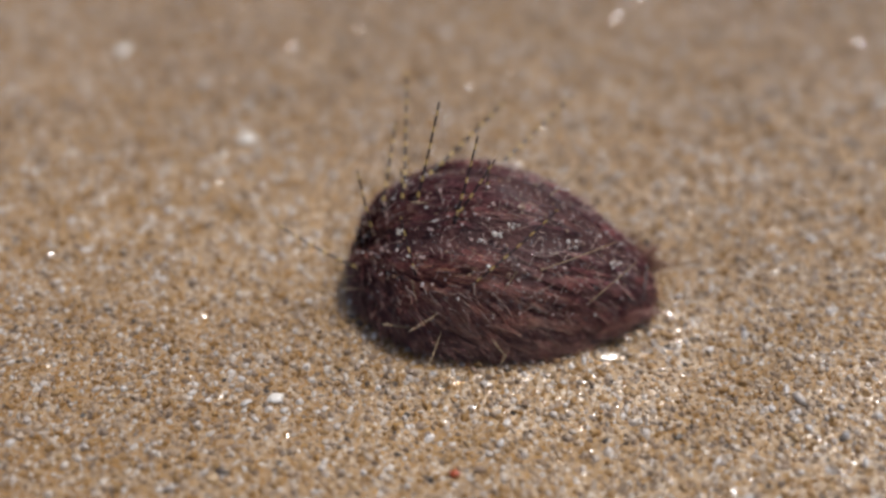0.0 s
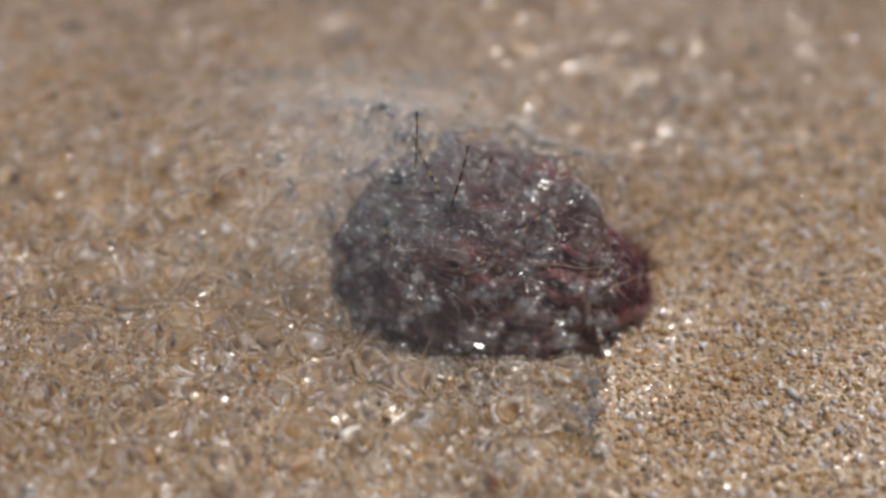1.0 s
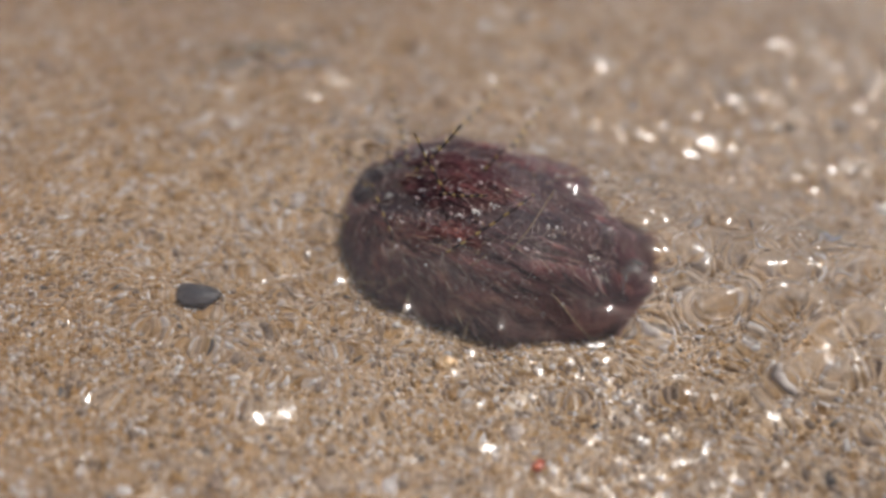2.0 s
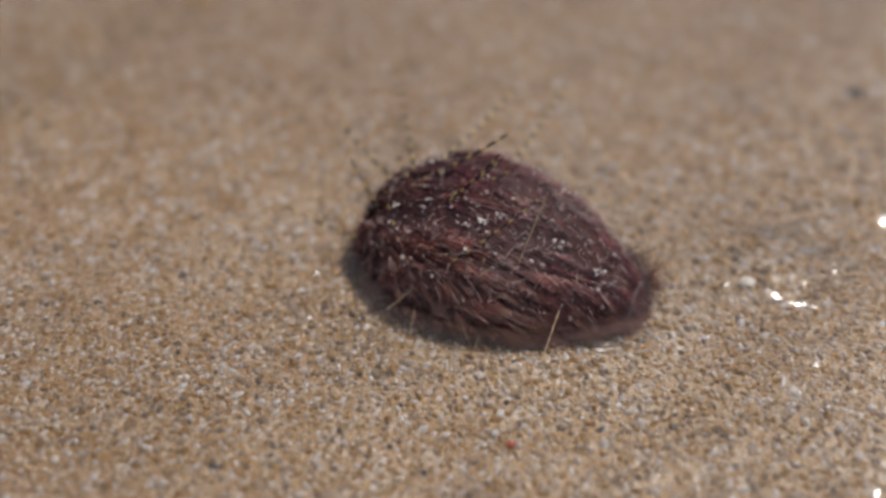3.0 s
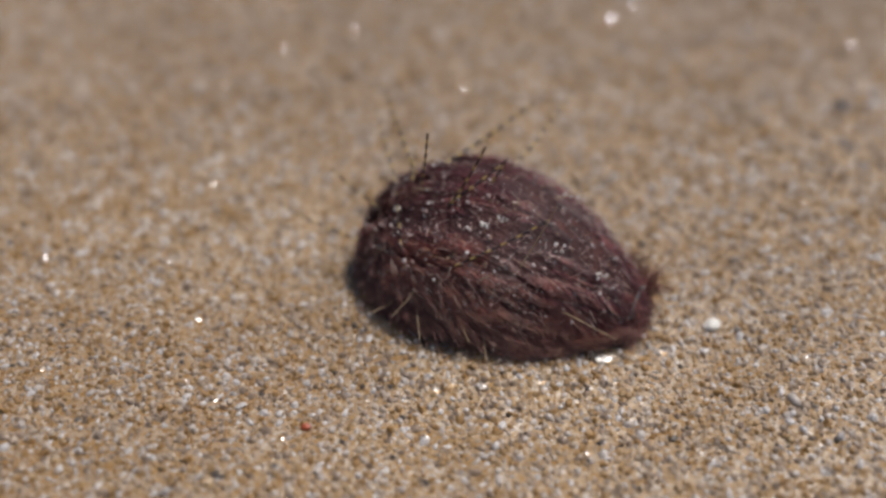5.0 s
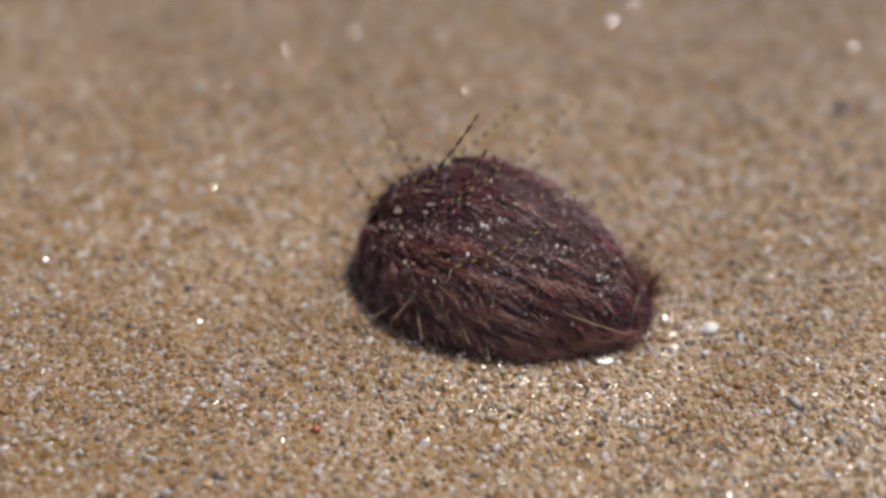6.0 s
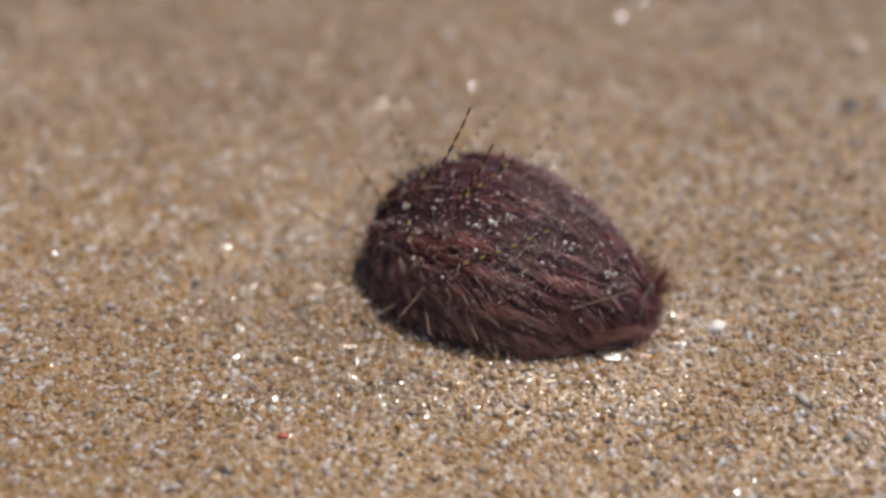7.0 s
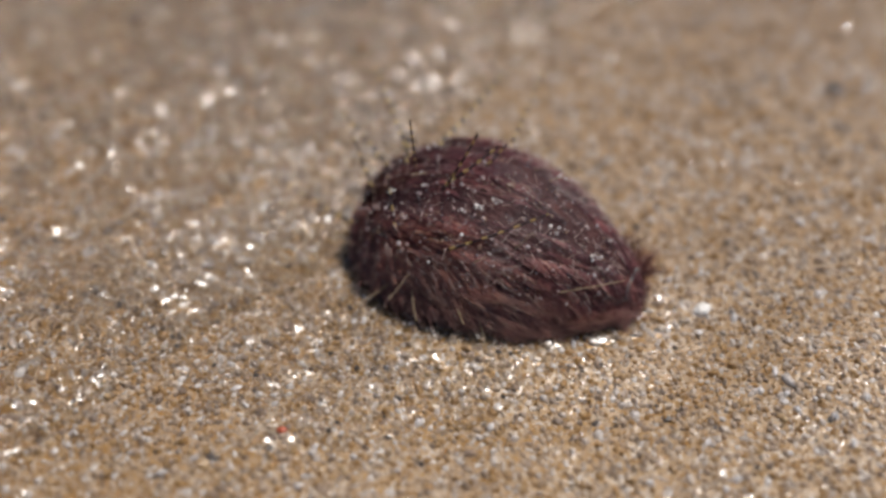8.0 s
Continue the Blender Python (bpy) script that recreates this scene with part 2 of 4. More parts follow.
def ico():
    g = (1 + 5 ** 0.5) / 2
    v = [(-1, g, 0), (1, g, 0), (-1, -g, 0), (1, -g, 0), (0, -1, g), (0, 1, g), (0, -1, -g), (0, 1, -g), (g, 0, -1), (g, 0, 1), (-g, 0, -1), (-g, 0, 1)]
    f = [(0, 11, 5), (0, 5, 1), (0, 1, 7), (0, 7, 10), (0, 10, 11), (1, 5, 9), (5, 11, 4), (11, 10, 2), (10, 7, 6), (7, 1, 8),
         (3, 9, 4), (3, 4, 2), (3, 2, 6), (3, 6, 8), (3, 8, 9), (4, 9, 5), (2, 4, 11), (6, 2, 10), (8, 6, 7), (9, 8, 1)]
    v = np.array(v, float)
    return v / np.linalg.norm(v[0]), np.array(f)


def turns(r, n):
    q = r.normal(size=(n, 4))
    q /= np.linalg.norm(q, axis=1)[:, None]
    w, x, y, z = q.T
    return np.stack([np.stack([1 - 2 * (y * y + z * z), 2 * (x * y - w * z), 2 * (x * z + w * y)], 1),
                     np.stack([2 * (x * y + w * z), 1 - 2 * (x * x + z * z), 2 * (y * z - w * x)], 1),
                     np.stack([2 * (x * z - w * y), 2 * (y * z + w * x), 1 - 2 * (x * x + y * y)], 1)], 1)


def grain_cloud(r, centres, size):
    """Angular grains of the given radii round the given centres."""
    v, f = ico()
    n = len(centres)
    axes = size[:, None] * np.exp(r.normal(0, 0.27, (n, 3)))
    local = v[None] * r.uniform(0.66, 1.2, (n, 12, 1)) * axes[:, None, :]
    verts = np.einsum("nij,nkj->nki", turns(r, n), local) + centres[:, None, :]
    faces = f[None] + (np.arange(n) * 12)[:, None, None]
    return verts.reshape(-1, 3), faces.reshape(-1, 3)


def scatter(r, x0, x1, y0, y1, gap):
    gx, gy = np.meshgrid(np.arange(x0, x1, gap), np.arange(y0, y1, gap), indexing="ij")
    p = np.stack([gx.ravel(), gy.ravel()], 1)
    return p + r.uniform(-0.62, 0.62, p.shape) * gap


def build_grains():
    r = np.random.RandomState(11)
    p = np.concatenate([scatter(r, -0.078, 0.062, -0.054, 0.012, 0.00066), scatter(r, -0.108, 0.092, 0.012, 0.112, 0.00086)])
    wide = 0.058 + 0.42 * (p[:, 1] + 0.054)
    keep = (np.abs(p[:, 0] + 0.009) < wide) & ((p[:, 0] / 0.014) ** 2 + (p[:, 1] / 0.009) ** 2 > 1)
    p = p[keep]
    size = 0.00042 * np.exp(np.clip(r.normal(0, 0.22, len(p)), -0.6, 0.36)) * np.where(p[:, 1] > 0.012, 1.2, 1.0)
    z = ground_height(p[:, 0], p[:, 1]) + size * r.uniform(-0.58, 0.14, len(p))
    v, f = grain_cloud(r, np.column_stack([p, z]), size)
    ob = new("sand_grains", mesh_from("sand_grains", v, f, GRAIN, smooth=np.repeat(r.uniform(0, 1, len(p)) < 0.25, 20)))
    return tagged(ob, "loose wet sand grains, amber, white and dark, on the beach", "sand", kind="stuff")


def loose_grain_material():
    m, nt, sh = material("loose_grain")
    rnd = nt.nodes.new("ShaderNodeObjectInfo").outputs["Random"]
    where = coords(nt)
    tone = ramp(nt, rnd, [(0.0, (0.10, 0.085, 0.075)), (0.03, (0.33, 0.19, 0.065)), (0.32, (0.46, 0.32, 0.16)), (0.55, (0.54, 0.43, 0.32)), (0.80, (0.62, 0.56, 0.51)), (0.94, (0.72, 0.70, 0.68))], True)
    speck = ramp(nt, noise_of(nt, where, 1800, 3), [(0.3, (0.66, 0.63, 0.60)), (0.65, (1.0, 1.0, 1.0))])
    nt.links.new(blend(nt, 1.0, tone, speck, "MULTIPLY"), sh.inputs["Base Color"])
    sh.inputs["Roughness"].default_value = 0.28
    sh.inputs["Coat Weight"].default_value = 0.5
    sh.inputs["Coat Roughness"].default_value = 0.08
    bump(nt, sh, noise_of(nt, where, 4200, 2), 0.4, 0.0001)
    return m


def build_loose_grains(ground):
    """The coarse grains on the nearest stretch of sand, each by itself."""
    r = np.random.RandomState(17)
    mat = loose_grain_material()
    kinds = []
    for k in range(8):
        v, f = grain_cloud(r, np.zeros((1, 3)), np.array([0.00042]))
        kinds.append(mesh_from("grain", v, f, mat, smooth=k % 2 == 0))
    for k in range(300):
        x, y = r.uniform(-0.060, 0.046), r.uniform(-0.048, -0.014)
        z = float(ground_height(np.array(x), np.array(y)))
        size = r.uniform(0.7, 1.25)
        ob = part("grain", kinds[k % 8], ground)
        ob.matrix_basis = Matrix.Translation((x, y, z + 0.00018)) @ Euler(r.uniform(0, 6.28, 3)).to_matrix().to_4x4() @ Matrix.Diagonal((size, size, size, 1))


def build_film():
    """The skin of water that stands between the grains of the drained sand."""
    line_x, line_y = np.arange(-0.11, 0.0951, 0.001), np.arange(-0.056, 0.1121, 0.001)
    gx, gy = np.meshgrid(line_x, line_y, indexing="ij")
    z = ground_height(gx, gy) + 0.00036 + 0.00009 * waves(gx, gy, 15, 20, 0.002, 0.006)
    me = mesh_from("wet_film", np.stack([gx, gy, z], -1).reshape(-1, 3), grid_faces(len(line_x), len(line_y)), FILM)
    wet = np.clip(0.75 + 0.15 * waves(gx, gy, 16, 8, 0.03, 0.09) + 5.0 * gx - 4.0 * gy, 0.15, 1.0)
    give(me, "chop", wet)
    return tagged(new("wet_film", me), "glistening film of water between the sand grains", "water", kind="stuff")


# ---- the urchin ----
LONG, WIDE, HIGH = 0.0204, 0.0145, 0.0141
FIRST = pose(-0.0011, 0.0045, 0.0002, 2.2, -1.2, -11)     # before the wave
REST = pose(-0.0001, 0.0059, -0.0002, 0, -3.0, -27)            # as the wave leaves it


def shell_point(s, a, out=0.0):
    """A place on the shell: s along it from the blunt end (-1) to the tip (1), a round it from one flank (0) over the back to the other (pi)."""
    s, a = np.asarray(s, float), np.asarray(a, float)
    r = np.sqrt(np.clip(1 - np.abs(s) ** np.where(s < 0, 2.1, 2.25), 0, 1)) * (1 - 0.255 * s - 0.198 * s * s)
    up = np.sin(a)
    w = (WIDE + out) * r * np.sign(np.cos(a)) * np.abs(np.cos(a)) ** 0.92
    tail = np.clip(s * 2.5, 0, 1)
    rib = 1 - tail * (0.045 * np.exp(-((a - 2.22) / 0.07) ** 2) + 0.045 * np.exp(-((a - 2.74) / 0.07) ** 2) + 0.04 * np.exp(-((a - 1.55) / 0.07) ** 2))
    rib = rib - 0.075 * np.exp(-((a - 1.95 + 0.25 * s) / 0.13) ** 2) - 0.05 * np.exp(-((a - 1.30 - 0.2 * s) / 0.1) ** 2)
    h = (HIGH + out) * np.where(up >= 0, np.abs(up) ** 0.9, -0.30 * np.abs(up)) * r ** 0.85 * rib
    return np.stack(np.broadcast_arrays(s * (LONG + out), w, h), -1)


def shell_normal(s, a):
    e = 1e-3
    ds = shell_point(np.clip(s + e, -0.999, 0.999), a) - shell_point(np.clip(s - e, -0.999, 0.999), a)
    da = shell_point(s, a + e) - shell_point(s, a - e)
    n = np.cross(ds, da)
    n /= np.linalg.norm(n, axis=-1)[..., None] + 1e-12
    c = shell_point(s, a) - np.array([0, 0, 0.003])
    return n * np.where((n * c).sum(-1) < 0, -1, 1)[..., None]


def tubes(roots, steps, radius, sides=4, end=0.3):
    """Tapered curved hairs: roots (n,3), steps (n,m,3) along each, radius (n,)."""
    n, m, _ = steps.shape
    along = np.diff(steps, axis=1)[:, :1]
    ref = np.where(np.abs(along[..., 2:3]) > 0.8 * np.linalg.norm(along, axis=-1, keepdims=True), np.array([1.0, 0, 0]), np.array([0, 0, 1.0]))
    u = np.cross(along, ref)
    u /= np.linalg.norm(u, axis=-1, keepdims=True)
    w = np.cross(along, u)
    w /= np.linalg.norm(w, axis=-1, keepdims=True)
    ang = np.arange(sides) / sides * 2 * np.pi
    ring = u[:, :, None] * np.cos(ang)[None, None, :, None] + w[:, :, None] * np.sin(ang)[None, None, :, None]
    taper = np.linspace(1, end, m) ** 0.7
    v = roots[:, None, None] + steps[:, :, None] + ring * (radius[:, None, None, None] * taper[None, :, None, None])
    i, j = np.meshgrid(np.arange(m - 1), np.arange(sides), indexing="ij")
    i, j = i.ravel(), j.ravel()
    tubes.along = np.broadcast_to(np.linspace(0, 1, m)[None, :, None], (n, m, sides)).ravel()
    q = np.stack([i * sides + j, i * sides + (j + 1) % sides, (i + 1) * sides + (j + 1) % sides, (i + 1) * sides + j], 1)
    faces = q[None] + (np.arange(n) * m * sides)[:, None, None]
    return v.reshape(-1, 3), faces.reshape(-1, 4)


def hair_steps(s, a, r, length, lift, stray, m=4):
    """Hairs that leave the shell by lift and lie back, combed towards the tip and down the flanks; at the blunt end they fan outwards."""
    n = shell_normal(s, a)
    comb = np.stack([waves(s * LONG * 0.4, a * WIDE, 71 + k, 12, 0.003, 0.010) for k in range(3)], -1)
    down = 0.25 + 0.42 * np.clip((np.abs(a - np.pi / 2) - 0.8) / 0.6, 0, 1)
    flow = np.stack([0.9 + 0 * s, down * np.cos(a), -0.65 * down * np.abs(np.cos(a))], -1) + r.normal(0, 1, (len(s), 3)) * stray[:, None] + 0.17 * comb
    where = shell_point(s, a) * np.array([0, 1, 1]) - np.array([0, 0, 0.004])
    where /= np.linalg.norm(where, axis=1)[:, None] + 1e-9
    flow += where * (2.2 * np.clip((-s - 0.72) / 0.22, 0, 1))[:, None]
    flow -= n * (flow * n).sum(-1)[:, None]
    flow /= np.linalg.norm(flow, axis=1)[:, None]
    f = np.linspace(0, 1, m)[None, :, None]
    way = n * lift[:, None] + flow * (1 - lift[:, None])
    way /= np.linalg.norm(way, axis=1)[:, None]
    return (way[:, None] * f + (flow - n * 0.35)[:, None] * 0.28 * f ** 2) * length[:, None, None]


TUFT = np.array([0.38, 1.0, 1.0])      # tufts are long along the body


def gather(r, root, steps, count, share):
    """Wet hairs cling together: each leans to the middle hair of its tuft. Returns the bent hairs and a random tone for each tuft."""
    heads = r.choice(len(root), count, replace=False)
    tree = kdtree.KDTree(count)
    for i, h in enumerate(heads):
        tree.insert(Vector(root[h] * TUFT), i)
    tree.balance()
    mine = np.array([tree.find(Vector(p * TUFT))[1] for p in root])
    f = np.linspace(0, 1, steps.shape[1])[None, :, None] ** 1.4
    goal = (root[heads] + steps[heads, -1])[mine] - root
    pull = share * np.clip(r.normal(1, 0.3, len(root)), 0, 1.3)[:, None, None]
    return steps + (goal - steps[:, -1])[:, None] * f * pull, r.uniform(0, 1, count)[mine]


def single_spine(length, radius, bow, m=9, sides=6, end=0.3):
    """One long spine along its own z, bowed towards x, with a small knuckle at its foot."""
    f = np.linspace(0, 1, m)
    steps = np.stack([bow * length * f * f, 0 * f, length * f], 1)[None]
    v, q = tubes(np.zeros((1, 3)), steps, np.array([radius]), sides, end)
    kv, kf = ico()
    kv = kv * radius * 1.5
    faces = [tuple(x) for x in q] + [tuple(x + len(v)) for x in kf]
    me = bpy.data.meshes.new("long_spine")
    me.from_pydata([tuple(x) for x in np.concatenate([v, kv])], [], faces)
    me.polygons.foreach_set("use_smooth", [True] * len(faces))
    return me


CLUMPS = ((-1.0, -6.6, 12.2), (0.4, -5.6, 12.5), (2.4, -3.9, 12.8), (10.2, -3.4, 9.8), (-12.3, -5.9, 11.5), (-1.5, 9.4, 11.7), (15.7, -2.8, 7.0), (7.0, 7.1, 10.6))


def build_urchin():
    top = tagged(new("heart_urchin"), "reddish purple heart urchin covered in wet bristly spines, on sand", "sea urchin")
    s = np.sin(np.linspace(-np.pi / 2, np.pi / 2, 61))
    s[0], s[-1] = -0.9995, 0.9995
    a = np.linspace(0, 2 * np.pi, 73)[:-1]
    gs, ga = np.meshgrid(s, a, indexing="ij")
    v = shell_point(gs, ga).reshape(-1, 3)
    i, j = np.meshgrid(np.arange(60), np.arange(72), indexing="ij")
    i, j = i.ravel(), j.ravel()
    q = np.stack([i * 72 + j, (i + 1) * 72 + j, (i + 1) * 72 + (j + 1) % 72, i * 72 + (j + 1) % 72], 1)
    part("test", mesh_from("test", v, q, SKIN), top, "dark purple domed shell")

    r = np.random.RandomState(3)
    n = 46000
    s = np.where(r.uniform(0, 1, n) < 0.5, r.uniform(-0.985, 0.985, n), np.sin(r.uniform(-1.53, 1.53, n)))
    a = r.uniform(-0.32, np.pi + 0.32, n)
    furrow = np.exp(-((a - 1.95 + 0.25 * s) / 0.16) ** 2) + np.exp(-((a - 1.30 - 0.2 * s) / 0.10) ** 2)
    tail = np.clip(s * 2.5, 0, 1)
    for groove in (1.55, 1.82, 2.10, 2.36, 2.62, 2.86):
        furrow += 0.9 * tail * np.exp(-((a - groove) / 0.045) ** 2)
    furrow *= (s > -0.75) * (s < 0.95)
    keep = r.uniform(0, 1, n) > 0.9 * furrow
    s, a, furrow = s[keep], a[keep], furrow[keep]
    n = len(s)
    flank = np.clip((np.abs(a - np.pi / 2) - 0.85) / 0.5, 0, 1.3)
    front = np.clip((-s - 0.1) / 0.4, 0, 1)
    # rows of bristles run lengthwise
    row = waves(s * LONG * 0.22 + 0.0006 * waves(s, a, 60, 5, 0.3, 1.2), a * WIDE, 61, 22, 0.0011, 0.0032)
    length = (0.0023 + 0.0007 * flank - 0.0006 * front + 0.0003 * (s > 0.55)) * np.exp(r.normal(0, 0.26, n)) * (1 - 0.6 * np.clip(1.4 * furrow, 0, 1))
    lift = np.clip(r.normal(0.09, 0.05, n) + 0.13 * front + 0.05 * flank + 0.13 * flank * (s > -0.2) + 0.16 * (s < -0.85), 0.02, 0.8)
    stray = 0.05 + 0.16 * front
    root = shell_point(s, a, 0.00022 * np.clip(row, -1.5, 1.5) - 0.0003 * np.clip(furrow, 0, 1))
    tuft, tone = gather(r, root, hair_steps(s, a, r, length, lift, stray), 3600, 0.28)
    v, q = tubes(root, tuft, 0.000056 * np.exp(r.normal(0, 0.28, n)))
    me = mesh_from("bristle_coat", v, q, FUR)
    # pale ends on the fringe; dark purple in the furrows with their shade painted in, dark purple towards the tip, warm
    # brown on the flank
    give(me, "along", tubes.along * np.repeat(np.clip(0.6 + 0.5 * flank * (s > -0.4), 0, 1), 16))
    # shade put into the colour: sunken rows darker, raised rows lighter
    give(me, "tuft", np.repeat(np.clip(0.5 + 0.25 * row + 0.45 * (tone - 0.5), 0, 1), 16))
    warm = np.exp(-((s + 0.18) / 0.40) ** 2 - ((a - 2.42) / 0.34) ** 2) + 0.5 * np.exp(-((s - 0.25) / 0.5) ** 2 - ((a - 2.75) / 0.2) ** 2)
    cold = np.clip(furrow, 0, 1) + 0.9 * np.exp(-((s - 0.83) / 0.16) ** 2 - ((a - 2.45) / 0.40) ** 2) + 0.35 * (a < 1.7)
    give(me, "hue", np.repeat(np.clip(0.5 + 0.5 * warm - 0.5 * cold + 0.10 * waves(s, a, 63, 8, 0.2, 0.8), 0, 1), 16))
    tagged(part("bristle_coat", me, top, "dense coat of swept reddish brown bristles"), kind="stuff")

    # the fringe that reaches down to the sand
    k = 2600
    s = r.uniform(-0.9, 0.96, k)
    a = np.where(r.uniform(0, 1, k) < 0.7, np.pi + r.uniform(-0.22, 0.22, k), r.uniform(-0.22, 0.22, k))
    v, q = tubes(shell_point(s, a), hair_steps(s, a, r, 0.0026 * np.exp(r.normal(0, 0.25, k)), np.clip(r.normal(0.42, 0.12, k), 0.15, 0.8), np.full(k, 0.16)), np.full(k, 0.00006))
    me = mesh_from("fringe", v, q, FUR)
    give(me, "along", tubes.along)
    give(me, "hue", np.full(k * 16, 0.55))
    give(me, "tuft", np.repeat(r.uniform(0.3, 0.9, k), 16))
    tagged(part("fringe", me, top, "fringe of brown bristles with pale tips"), kind="stuff")

    # pale curled hairs
    k = 400
    s, a = r.uniform(-0.93, 0.9, k), r.uniform(0.25, 3.05, k)
    v, q = tubes(shell_point(s, a, 0.0006), hair_steps(s, a, r, r.uniform(0.0008, 0.0019, k), np.clip(r.normal(0.3, 0.2, k), 0.05, 0.8), np.full(k, 0.6)), np.full(k, 0.00006))
    tagged(part("pale_bristles", mesh_from("pale_bristles", v, q, PALE_HAIR), top, "scattered pale pinkish curled bristles"), kind="stuff")

    k = 560
    s = r.uniform(-0.9, 0.85, k)
    a = np.where(r.uniform(0, 1, k) < 0.25, r.normal(1.95, 0.2, k) - 0.25 * s, r.uniform(0.5, 2.85, k))
    size = 0.00014 * np.exp(np.clip(r.normal(0, 0.45, k), -0.8, 0.6))
    v, f = grain_cloud(r, shell_point(s, a, r.uniform(0.0005, 0.0011, k)), size)
    tagged(part("caught_sand", mesh_from("caught_sand", v, f, CAUGHT, smooth=False), top, "pale sand grains caught among the bristles"), kind="stuff")

    # white grains lodged in the furrows
    for spot in CLUMPS:
        k = r.randint(3, 7)
        at = np.array(spot) / 1000 + np.array([0, -0.0003, 0.0008]) + r.normal(0, 1, (k, 3)) * np.array([0.00045, 0.0002, 0.0001])
        for spot in at:
            v, f = grain_cloud(r, spot[None], np.array([0.00018 * np.exp(r.normal(0, 0.4))]))
            part("lodged_grain", mesh_from("lodged_grain", v, f, SHELL, smooth=False), top, "white sand grain lodged among the bristles")

    # beads of water among the bristles
    k = 760
    s, a = np.clip(r.normal(0.2, 0.6, k), -0.9, 0.95), r.uniform(0.5, 2.95, k)
    size = 0.00019 * np.exp(np.clip(r.normal(0, 0.4, k), -0.9, 0.6))
    bv, bf = ball(8, 6)
    v = (bv[None] * size[:, None, None] + shell_point(s, a, 0.0009)[:, None]).reshape(-1, 3)
    f = (bf[None] + (np.arange(k) * len(bv))[:, None, None]).reshape(-1, 4)
    tagged(part("dew", mesh_from("dew", v, f, DEW), top, "tiny clear beads of water"), kind="stuff")

    # stout spines round the rim that can be told apart
    kinds = []
    for length, bow in ((0.0027, 0.25), (0.0033, 0.35), (0.0024, 0.15), (0.0029, -0.2)):
        me = single_spine(length, 0.00007, bow, 5, 5)
        me.materials.append(FUR)
        give(me, "along", np.clip(np.array([x.co.z for x in me.vertices]) / length * 1.3, 0, 1))
        give(me, "hue", np.full(len(me.vertices), 0.5))
        give(me, "tuft", np.full(len(me.vertices), 0.6))
        kinds.append(me)
    for k in range(150):
        s1 = -0.9 + 1.8 * ((k * 0.618) % 1.0)
        a1 = np.pi + r.uniform(-0.42, 0.12) if k % 3 else r.uniform(-0.1, 0.35)
        n1 = shell_normal(np.array([s1]), np.array([a1]))[0]
        way = Vector(n1) * r.uniform(0.2, 0.6) + Vector((0.75 + r.normal(0, 0.25) - 0.3 * (s1 < -0.4), r.normal(0, 0.15), -0.15 + r.normal(0, 0.2)))
        ob = part("rim_spine", kinds[k % 4], top)
        ob.matrix_basis = Matrix.Translation(Vector(shell_point(s1, a1))) @ way.to_track_quat("Z", "X").to_matrix().to_4x4()
    return top


def ball(nu, nv):
    """A unit ball of nu by nv faces, all with four corners."""
    u, w = np.arange(nu) / nu * 2 * np.pi, np.linspace(-np.pi / 2, np.pi / 2, nv + 1)
    gu, gw = np.meshgrid(u, w, indexing="ij")
    v = np.stack([np.cos(gu) * np.cos(gw), np.sin(gu) * np.cos(gw), np.sin(gw)], -1).reshape(-1, 3)
    i, j = np.meshgrid(np.arange(nu), np.arange(nv), indexing="ij")
    i, j = i.ravel(), j.ravel()
    e = (i + 1) % nu
    return v, np.stack([i * (nv + 1) + j, e * (nv + 1) + j, e * (nv + 1) + j + 1, i * (nv + 1) + j + 1], 1)


SPINES = []


def long_spine(foot, length, swings, thick=0.17, bow=0.08, coat=None, label="long thin spine banded in black and straw yellow"):
    """A long movable spine: its foot on the shell and its length in millimetres; swings: seconds, turn and rise in degrees in the urchin's space."""
    me = single_spine(length / 1000, thick * (0.64 if coat else 1.15) / 1000, bow, 11, 6, 0.55)
    me.materials.append(coat or BANDED)
    ob = part("long_spine", me, URCHIN, label)
    SPINES.append((ob, Vector(foot) / 1000, swings))


